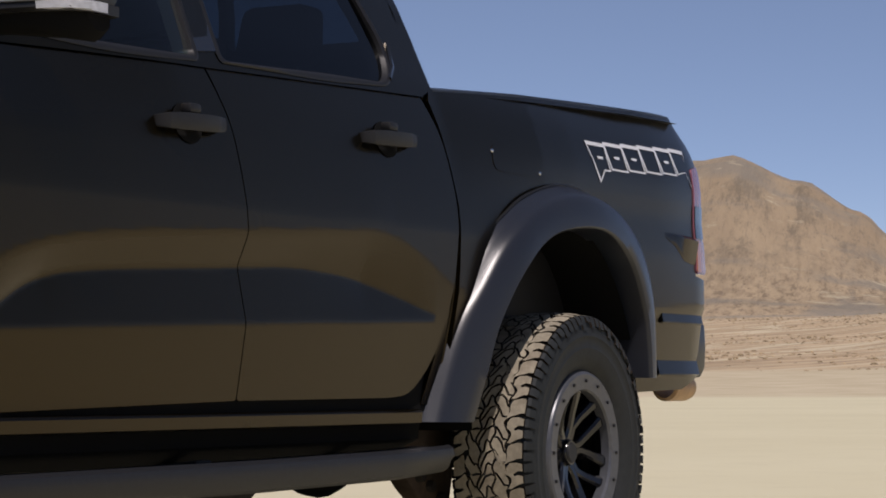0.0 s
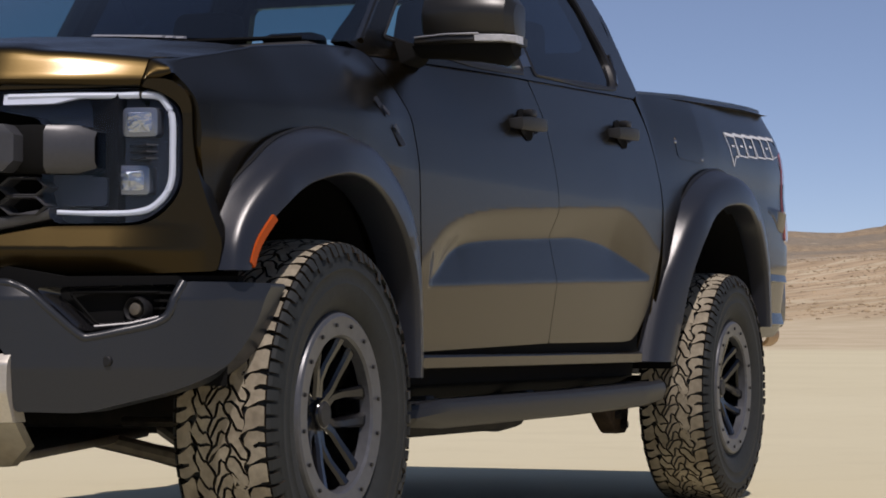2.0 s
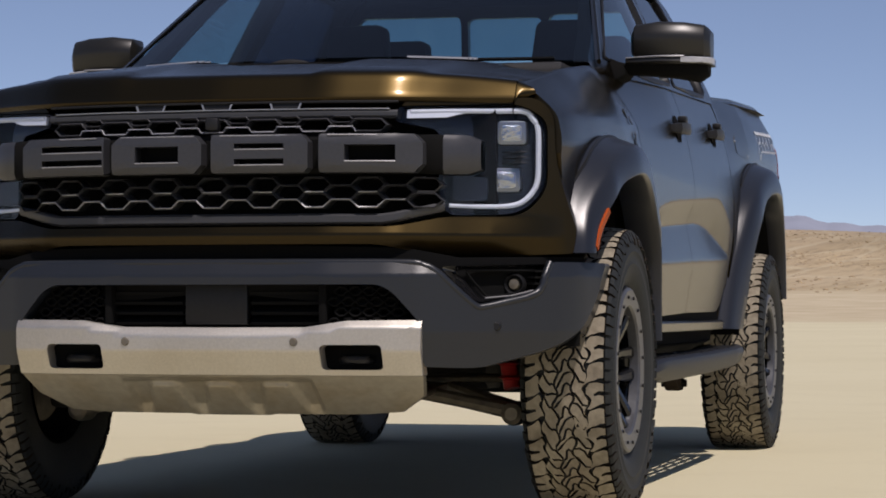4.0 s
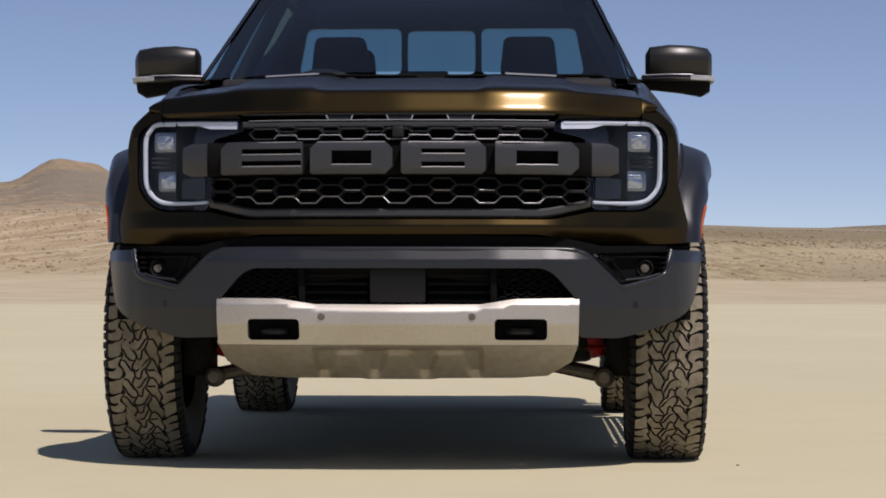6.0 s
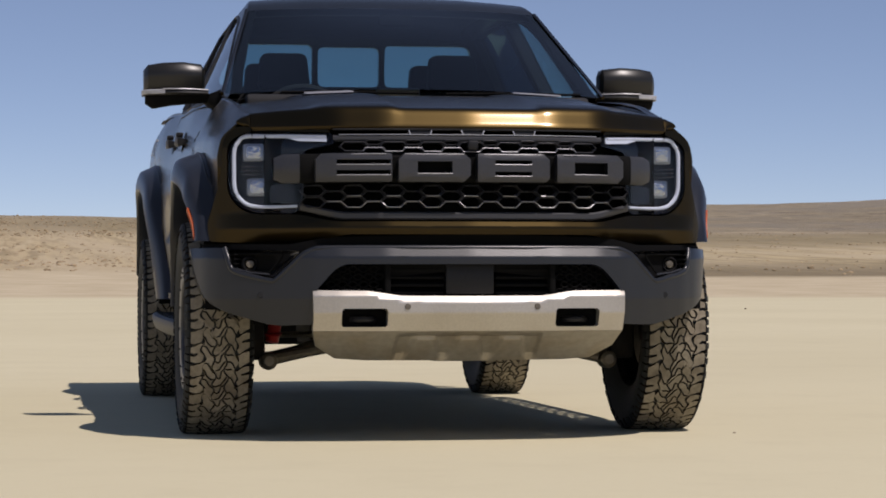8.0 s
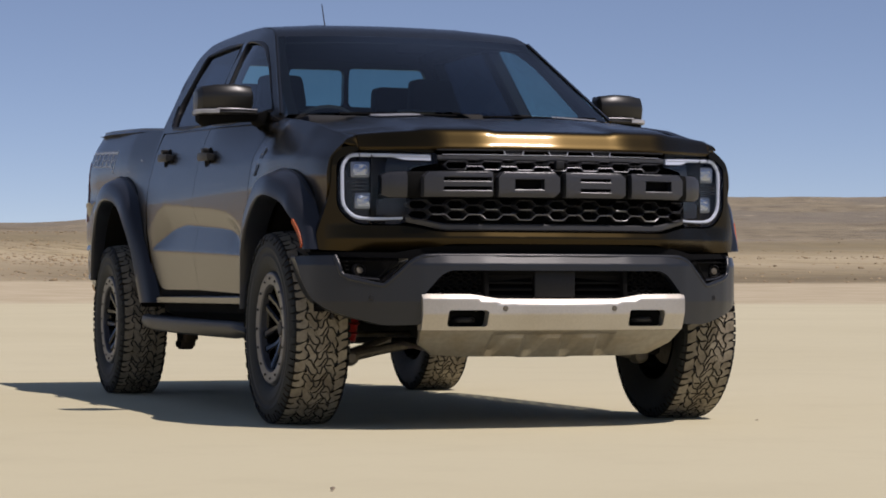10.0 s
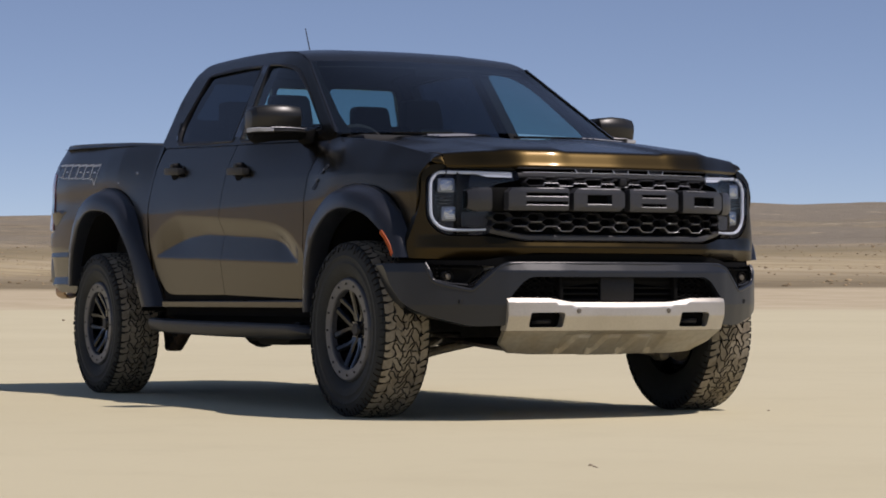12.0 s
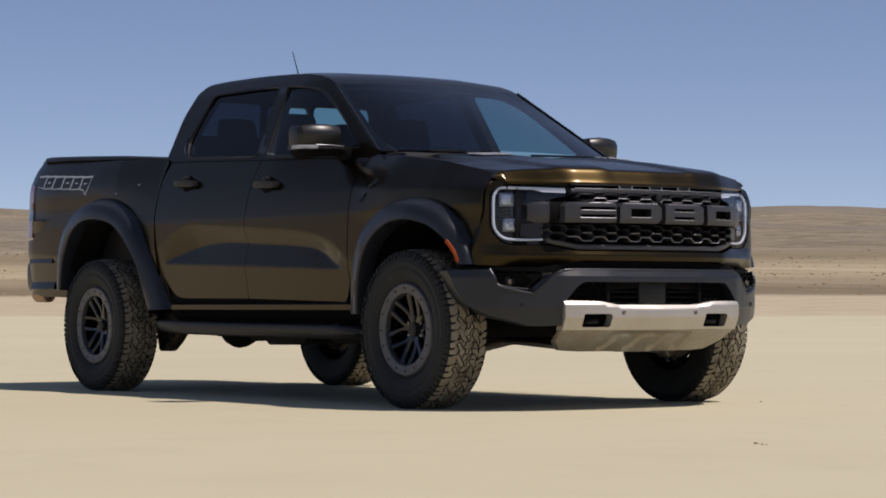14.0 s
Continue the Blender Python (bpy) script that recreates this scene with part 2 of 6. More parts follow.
def curve(points, steps=8, closed=False):
    """A smooth line through points of any dimension (Catmull-Rom)."""
    pts = [Vector(p) for p in points]
    n = len(pts)
    out = []
    for i in range(n if closed else n - 1):
        if closed:
            p0, p1, p2, p3 = (pts[(i + k) % n] for k in (-1, 0, 1, 2))
        else:
            p0, p1, p2, p3 = pts[max(i - 1, 0)], pts[i], pts[i + 1], pts[min(i + 2, n - 1)]
        for k in range(steps):
            u = k / steps
            out.append(0.5 * (2 * p1 + (p2 - p0) * u + (2 * p0 - 5 * p1 + 4 * p2 - p3) * u * u + (3 * p1 - p0 - 3 * p2 + p3) * u ** 3))
    if not closed:
        out.append(pts[-1])
    return out


def sheet(outline, put, holes=(), step_u=0.05, step_v=0.05, thick=0.02, inward=(0, -1, 0)):
    """A shaped panel: a flat outline with holes, cut into small cells and laid on the surface put(u, v), with an edge of that thickness."""
    bm = bmesh.new()
    edges = []
    for loop in (outline, *holes):
        loop = [p for i, p in enumerate(loop) if (Vector(p[:2]) - Vector(loop[i - 1][:2])).length > 1e-4]
        vs = [bm.verts.new((p[0], p[1], 0)) for p in loop]
        edges += [bm.edges.new((vs[i], vs[(i + 1) % len(vs)])) for i in range(len(vs))]
    bmesh.ops.triangle_fill(bm, use_beauty=True, use_dissolve=False, edges=edges)
    for axis, step in ((0, step_u), (1, step_v)):
        lo, hi = min(p[axis] for p in outline), max(p[axis] for p in outline)
        k = math.floor(lo / step) + 1
        while k * step < hi:
            no = (1, 0, 0) if axis == 0 else (0, 1, 0)
            bmesh.ops.bisect_plane(bm, geom=bm.verts[:] + bm.edges[:] + bm.faces[:], plane_co=(k * step * no[0], k * step * no[1], 0), plane_no=no, dist=1e-5)
            k += 1
    bm.verts.index_update()
    flat = [(v.co.x, v.co.y) for v in bm.verts]
    faces = [tuple(v.index for v in f.verts) for f in bm.faces]
    rim = [(e.verts[0].index, e.verts[1].index) for e in bm.edges if e.is_boundary]
    bm.free()
    verts, normals = [], []
    for u, v in flat:
        p = Vector(put(u, v))
        du = Vector(put(u + 0.002, v)) - Vector(put(u - 0.002, v))
        dv = Vector(put(u, v + 0.002)) - Vector(put(u, v - 0.002))
        n = du.cross(dv).normalized()
        if n.dot(Vector(inward)) > 0:
            n = -n
        verts.append(p)
        normals.append(tuple(n))
    s = Shape()
    fixed = []
    for f in faces:
        a, b, c = (verts[f[i]] for i in (0, 1, 2))
        if (b - a).cross(c - a).dot(Vector(normals[f[0]])) < 0:
            f = f[::-1]
        fixed.append(f)
    s.add(verts, fixed, normals)
    if thick:
        off = Vector(inward) * thick
        rv, rf = [], []
        for a, b in rim:
            o = len(rv)
            rv += [verts[a], verts[b], verts[b] + off, verts[a] + off]
            rf.append((o, o + 1, o + 2, o + 3))
        s.add(rv, rf)
    return s


def table(rows, v):
    """Straight value between the rows (key, value) of a table."""
    if v <= rows[0][0]:
        return rows[0][1]
    for (a, p), (b, q) in zip(rows, rows[1:]):
        if v <= b:
            return p + (q - p) * (v - a) / (b - a)
    return rows[-1][1]


def soft_table(rows, v, w):
    """The table's value, averaged over a width w, so that its corners turn round."""
    return sum(table(rows, v + w * k / 4) for k in range(-4, 5)) / 9


# ---- the truck: x ahead, y to its left, z up, axles at +-1.64 ----
truck = tagged(new("pickup_truck"), "dark bronze double-cab pickup truck parked on a dry lake bed", "truck")
AXLE, HUB_Z, TYRE_R = 1.642, 0.388, 0.398


CREST = [(-1.05, 0.80), (-0.80, 0.915), (-0.63, 0.960), (0.39, 0.906), (0.64, 0.886), (0.80, 0.858), (0.93, 0.821), (1.0, 0.775), (1.06, 0.71), (1.3, 0.70)]
VALLEY = [(-0.90, 0.746), (-0.866, 0.765), (-0.508, 0.845), (-0.243, 0.863), (0.528, 0.827), (0.73, 0.808), (0.858, 0.755), (0.96, 0.692), (1.3, 0.65)]


def side_y(x, z):
    """Half width of the body side, with the scallop pressed into the doors."""
    low = 0.720 - 0.029 * x
    crest = soft_table(CREST, x, 0.09)
    valley = soft_table(VALLEY, x, 0.09)
    valley = max(valley, low + 0.001)
    crest = max(crest, valley + 0.02)
    d = 0.026 * min(1.0, (valley - low) / 0.10)
    rows = [(0.30, 0.838), (0.545, 0.852), (low, 0.879), (valley, 0.879 - d), (crest, 0.887), (max(crest + 0.045, 0.99), 0.8862), (1.09, 0.880), (1.20, 0.868), (1.30, 0.845), (1.37, 0.815), (1.45, 0.775)]
    if valley - low < 0.012:
        rows.pop(3)
    k = max(0.0, 1.0 - max(0.0, -1.021 - x) / 0.5)
    rows[-5:] = [(h, w + (q - w) * k) for (h, w), q in zip(rows[-5:], (0.872, 0.848, 0.818, 0.790, 0.75))]
    y = soft_table(rows, z, 0.010 + 0.045 * min(1.0, max(0.0, (z - 0.97) / 0.09)))
    if x > 1.0:
        y -= 0.02 * (x - 1.0) ** 1.5
    if x > 0.2:
        y -= (max(0.0, z - 1.1) / 0.17) ** 1.4 * 0.079 * min(1.0, (x - 0.2) / 0.9) ** 1.4
    if x < -1.021:
        y += 0.016 * min(1.0, (-1.021 - x) / 0.7) * soft_table([(1.09, 0.0), (1.22, 1.0), (1.32, 1.0), (1.42, 0.2)], z, 0.03)
    if x < -2.3:
        y -= (0.012 + 0.008 * min(1.0, max(0.0, (z - 0.9) / 0.2))) * (-2.3 - x) ** 2 / 0.16 + 0.7 * max(0.0, -2.60 - x) ** 2
    return y


def on_side(u, v):
    return (u, side_y(u, v), v)


# doors
def door_shapes():
    front = rounded([(1.035, 0.62, 0.02), (1.035, 0.75), (1.045, 1.00), (1.06, 1.22), (1.06, 1.268, 0.01), (0.085, 1.297, 0.005), (0.03, 1.18, 0.05), (0.003, 0.90, 0.05), (0.003, 0.545, 0.01), (0.98, 0.525, 0.02)], 0.06)
    rear = rounded([(-0.001, 0.545, 0.01), (-0.001, 0.90, 0.05), (0.025, 1.18, 0.05), (0.077, 1.298, 0.005), (-0.72, 1.326, 0.02), (-0.945, 1.334, 0.01), (-0.995, 1.24, 0.05), (-1.015, 1.05, 0.05), (-0.985, 0.84, 0.10), (-0.90, 0.64, 0.15), (-0.80, 0.556, 0.10), (-0.70, 0.548, 0.05)], 0.02)
    return front, rear


for which, outline in zip(("front_door", "rear_door"), door_shapes()):
    both(which, sheet(outline, on_side, step_u=0.02, step_v=0.012, thick=0.03), PAINT, truck, "glossy dark bronze door with a pressed scallop")

# front fender, bed side: outlines with the wheel openings cut out
def arc(cx, cz, rx, rz, a0, a1, n=24):
    return [(cx + rx * math.cos(radians(a0 + (a1 - a0) * i / n)), cz + rz * math.sin(radians(a0 + (a1 - a0) * i / n))) for i in range(n + 1)]


def fender_y(x, z):
    """Half width of the front fender: the door's section, sinking lower towards the nose."""
    steep = soft_table([(1.067, 0.0), (1.5, 0.13), (1.8, 0.28), (2.0, 0.5), (2.13, 0.72), (2.25, 0.95)], x, 0.06)
    y = side_y(1.067, z + steep * max(0.0, z - 1.0))
    y += soft_table([(1.08, 0.0), (1.38, 1.0), (1.75, 1.0), (2.2, 0.62)], x, 0.05) * soft_table([(0.93, 0.0), (1.08, 0.018), (1.14, 0.024), (1.24, 0.050), (1.30, 0.058)], z, 0.03)
    return y - soft_table([(1.2, 0.0), (1.8, 0.010), (2.02, 0.016), (2.12, 0.022), (2.2, 0.034)], x, 0.05)


fender = [(1.042, 0.50), (1.042, 0.75), (1.052, 1.0), (1.067, 1.22), (1.067, 1.285)] + [(1.25, 1.272), (1.5, 1.248), (1.75, 1.218), (1.95, 1.18), (2.05, 1.163), (2.12, 1.146), (2.160, 1.120), (2.170, 1.07), (2.172, 0.96), (2.152, 0.87), (2.12, 0.76), (2.10, 0.712)] + arc(1.67, 0.40, 0.475, 0.575, 34, 172)
both("front_fender", sheet(fender, lambda u, v: (u, fender_y(u, v), v), step_u=0.025, step_v=0.015, thick=0.03), PAINT, truck, "glossy dark bronze front fender")

bed = [(-0.968, 0.52), (-0.990, 0.70), (-1.012, 0.88), (-1.023, 1.05), (-1.004, 1.24), (-0.985, 1.33), (-1.012, 1.366)] + [(-1.5, 1.398), (-2.2, 1.430), (-2.640, 1.442), (-2.700, 1.36), (-2.722, 1.285), (-2.618, 1.268), (-2.612, 0.925), (-2.708, 0.915), (-2.706, 0.80), (-2.692, 0.60), (-2.56, 0.565), (-2.12, 0.555)] + arc(-1.60, 0.42, 0.535, 0.66, 165, 10)
both("bed_side", sheet(bed, on_side, step_u=0.05, step_v=0.02, thick=0.04), PAINT, truck, "glossy dark bronze cargo bed side")

# cab corner behind the rear door, a finger's width lower than the door
corner = [(-0.88, 0.53), (-0.958, 0.53), (-0.980, 0.70), (-1.004, 0.88), (-1.015, 1.05), (-0.997, 1.24), (-0.95, 1.30), (-0.94, 1.0), (-0.945, 0.76), (-0.925, 0.65)]
both("cab_corner", sheet(corner, lambda u, v: (u, side_y(u, v) - 0.010, v), step_u=0.05, step_v=0.02, thick=0.02), PAINT, truck, "glossy dark bronze cab corner behind the door")
rim = Shape().tube([(u + 0.004, side_y(u, v) - 0.011, v) for u, v in curve(corner[1:6], 4)], 0.0045, 8)
both("corner_edge", rim, PAINT, truck, "folded edge of the cab corner")


# ---- wheel flares ----
def flare(inner, outer, y_out):
    """A flare between its inner lip and its outer edge on the body."""
    a, b = curve(inner, 6), curve(outer, 6)
    rows = []
    for p, q in zip(a, b):
        ti = [(0.0, -0.10), (0.0, -0.014), (0.03, -0.003), (0.06, 0.0), (0.30, -0.001), (0.55, -0.008), (0.70, -0.016), (0.76, -0.023), (0.81, -0.034), (0.86, -0.050), (0.92, -0.068), (1.0, -0.080), (1.0, -0.12)]
        row = []
        for u, dy in ti:
            x, z = p.x + (q.x - p.x) * u, p.y + (q.y - p.y) * u
            yo = y_out(x)
            yb = (fender_y if x > 0 else side_y)(x, min(max(z, 0.56), 1.2))
            y = yo + dy
            if u >= 0.999:
                y = min(y, yb + 0.012) if dy > -0.1 else yb - 0.03
            elif u > 0.7:
                k = ((u - 0.7) / 0.3) ** 1.4
                y = min(yo + dy, (yo - 0.016) * (1 - k) + (yb + 0.012) * k)
            row.append((x, y, z))
        rows.append(row)
    s = Shape().rows(rows)
    s.faces.append(tuple(range(len(rows[0]))))
    s.faces.append(tuple(len(s.verts) - 1 - i for i in range(len(rows[0]))))
    return s


FRONT_IN = [(2.085, 0.703), (2.06, 0.755), (2.01, 0.815), (1.94, 0.862), (1.84, 0.902), (1.70, 0.925), (1.56, 0.912), (1.44, 0.868), (1.345, 0.80), (1.285, 0.71), (1.258, 0.60), (1.255, 0.465)]
FRONT_OUT = [(2.150, 0.703), (2.132, 0.77), (2.074, 0.86), (1.995, 0.935), (1.88, 1.0), (1.70, 1.036), (1.50, 1.026), (1.35, 0.968), (1.225, 0.87), (1.135, 0.75), (1.10, 0.62), (1.10, 0.465)]
REAR_IN = [(-2.07, 0.60), (-2.06, 0.70), (-2.03, 0.80), (-1.93, 0.93), (-1.77, 1.005), (-1.60, 1.018), (-1.41, 0.985), (-1.26, 0.89), (-1.15, 0.75), (-1.09, 0.60), (-1.04, 0.482)]
REAR_OUT = [(-2.17, 0.60), (-2.17, 0.72), (-2.16, 0.85), (-2.09, 0.99), (-1.93, 1.09), (-1.65, 1.147), (-1.40, 1.105), (-1.20, 1.0), (-1.08, 0.86), (-0.99, 0.74), (-0.875, 0.485)]
flare_y_front = lambda x: lerp_table([(1.1, 0.945), (1.3, 0.978), (1.7, 0.994), (1.95, 0.968), (2.1, 0.935)], x)
flare_y_rear = lambda x: lerp_table([(-2.3, 0.93), (-2.1, 0.965), (-1.7, 0.985), (-1.3, 0.965), (-0.9, 0.90)], x)
both("wheel_flare", flare(FRONT_IN, FRONT_OUT, flare_y_front), FLARE, truck, "satin dark grey moulded wheel flare", sharp=38)
both("wheel_flare", flare(REAR_IN, REAR_OUT, flare_y_rear), FLARE, truck, "satin dark grey moulded wheel flare", sharp=38)
# dark seam between flare and body
for line, where, put in ((FRONT_OUT, flare_y_front, fender_y), (REAR_OUT, flare_y_rear, side_y)):
    pts = []
    for p in curve(line, 6):
        yb = put(p.x, min(max(p.y, 0.56), 1.2))
        pts.append((p.x, min(where(p.x) - 0.080, yb + 0.012) + 0.001, p.y))
    both("flare_seam", Shape().tube(pts, 0.0042, 6), CAP, truck, "thin dark seam along the wheel flare")
# amber side marker at the front edge of the flare
mk = Shape()
rows = []
for x, z in curve([(2.082, 0.712), (2.058, 0.760), (2.012, 0.815)], 4):
    y = flare_y_front(x)
    rows.append([(x - 0.004, y - 0.03, z - 0.004), (x - 0.004, y + 0.003, z - 0.003), (x + 0.012, y + 0.002, z + 0.008), (x + 0.012, y - 0.008, z + 0.008)])
mk.rows(rows, closed=True, caps=True)
both("side_marker", mk, AMBER, truck, "orange side marker lens", sharp=40)
# wheel well liners
for cx, rx, rz in ((1.67, 0.46, 0.575), (-1.58, 0.53, 0.65)):
    s = Shape()
    s.rows([[(x, y, z) for x, z in arc(cx, 0.46, rx, rz - 0.06, 0, 180, 20)] for y in (0.90, 0.86, 0.52)])
    s.faces.append(tuple(2 * 21 + i for i in range(21)))
    both("wheel_well", s, VOID, truck, "black wheel well liner")


# ---- wheels ----
TREAD = 0.094


def tread_place(s, t):
    """A place on the tyre's skin: s metres across from the middle (past TREAD it turns down the sidewall), t turns round."""
    a = abs(s)
    if a <= TREAD:
        y, r = a, TYRE_R - 0.007 * (a / TREAD) ** 2
    else:
        b = (a - TREAD) / 0.040
        ang = min(b, 1.0) * 1.35
        y = TREAD + 0.029 * math.sin(ang)
        r = TYRE_R - 0.007 - 0.034 * (1 - math.cos(ang)) - max(0.0, b - 1.0) * 0.045
    return (1 if s >= 0 else -1) * y, r, 2 * math.pi * t


def inset(poly, g):
    """The outline drawn in by g along its own edges."""
    out = []
    n = len(poly)
    area = sum(poly[i - 1][0] * poly[i][1] - poly[i][0] * poly[i - 1][1] for i in range(n))
    way = 1 if area > 0 else -1
    for i in range(n):
        p, a, b = Vector(poly[i]), Vector(poly[i - 1]), Vector(poly[(i + 1) % n])
        d = ((p - a).normalized() + (b - p).normalized()).normalized()
        q = p + Vector((-d.y, d.x)) * (g * way)
        out.append((q.x, q.y))
    return out


def build_tread():
    """Interlocking tread blocks parted by thin winding grooves, tongue-shaped shoulder blocks, and dark lugs down the sidewall."""
    rnd = random.Random(7)
    n = 40
    around = 2 * math.pi * TYRE_R
    pitch = around / n
    tops = []

    def warp(s, v):
        """A winding of the plain block grid, so that neighbours interlock."""
        edge = max(0.0, min(1.0, (0.104 - abs(s)) / 0.045))
        k = 2 * math.pi / pitch
        t = v + edge * (0.020 * math.sin(2 * math.pi * s / 0.092 + 0.5) + 0.0060 * math.sin(2 * math.pi * s / 0.034 + 1.0))
        q = s + edge * (0.0065 * math.sin(k * v + 90 * s) + 0.0035 * math.sin(k * v * 0.5 + 2.0 + 40 * s))
        return q, t

    bands = [(-0.060, -0.022), (-0.022, 0.022), (0.022, 0.060)]
    for c, (s0, s1) in enumerate(bands):
        for j in range(n):
            shift = (0.5 if c % 2 else 0.0) + 0.17 * (c // 2)
            v0, v1 = (j + shift) * pitch, (j + 1 + shift) * pitch
            u, w = 0.42 + 0.2 * rnd.random(), 0.60 - 0.2 * rnd.random()
            if c % 2:
                u, w = w - 0.12, u + 0.12
            m0, m1 = (s0, v0 + (v1 - v0) * u), (s1, v0 + (v1 - v0) * w)
            halves = ([(s0, v0), (s1, v0), m1, m0], [m0, m1, (s1, v1), (s0, v1)])
            for cell in halves if (j + c) % 3 or c == 1 else ([(s0, v0), (s1, v0), (s1, v1), (s0, v1)],):
                fine = []
                for i, p in enumerate(cell):
                    q = cell[(i + 1) % len(cell)]
                    for k in range(4):
                        fine.append(warp(p[0] + (q[0] - p[0]) * k / 4, p[1] + (q[1] - p[1]) * k / 4))
                tops.append(inset(fine, 0.0034))
    # shoulder blocks: a long round tongue, then a forked block, by turns
    for side in (-1, 1):
        for j in range(n):
            v0 = (j + (0.84 if side > 0 else 0.0)) * pitch
            if j % 2:
                cell = rounded([(0.107, v0 + 0.009), (0.107, v0 + pitch - 0.009), (0.056, v0 + pitch - 0.004, 0.024), (0.056, v0 + 0.004, 0.024)], 0.004, 4)
            else:
                vm = v0 + pitch / 2
                cell = [(0.107, v0 + 0.004), (0.107, vm - 0.0055), (0.082, vm - 0.002), (0.082, vm + 0.002), (0.107, vm + 0.0055), (0.107, v0 + pitch - 0.004), (0.072, v0 + pitch + 0.006), (0.060, v0 + pitch - 0.010), (0.064, vm + 0.004), (0.064, vm - 0.004), (0.060, v0 + 0.010), (0.072, v0 - 0.006)]
            fine = []
            for i, p in enumerate(cell):
                q = cell[(i + 1) % len(cell)]
                for k in range(2):
                    fine.append(warp(side * (p[0] + (q[0] - p[0]) * k / 2), p[1] + (q[1] - p[1]) * k / 2))
            tops.append(inset(fine, 0.0016))
    s = Shape()
    for poly in tops:
        m = len(poly)
        ring = []
        for lift in (-0.010, 0.0):
            for p in poly:
                y, r, a = tread_place(p[0], p[1] / around)
                r += lift
                ring.append((r * math.cos(a), y, r * math.sin(a)))
        s.add(ring, [tuple(m + i for i in range(m))] + [(i, (i + 1) % m, m + (i + 1) % m, m + i) for i in range(m)])
    # dark shoulder lugs, long and short by turns
    for side in (-1, 1):
        for j in range(2 * n):
            shift = 0.84 if side > 0 else 0.0
            v0, v1 = (j / 2 + shift) / n + 0.0016, (j / 2 + 0.5 + shift) / n - 0.0016
            low = TREAD + (0.046 if j % 2 else 0.036) + 0.004 * (j % 3)
            ring = []
            for dep in (0.0, 0.016):
                for sv in (TREAD + 0.0125, TREAD + 0.022, low):
                    for v in (v0, v1):
                        y, r, a = tread_place(sv, v)
                        ring.append((r * math.cos(a), side * (y - dep + 0.0030), r * math.sin(a)))
            s.add(ring, [(0, 1, 3, 2), (2, 3, 5, 4), (4, 5, 11, 10), (0, 2, 8, 6), (2, 4, 10, 8), (1, 3, 9, 7), (3, 5, 11, 9)])
    return s


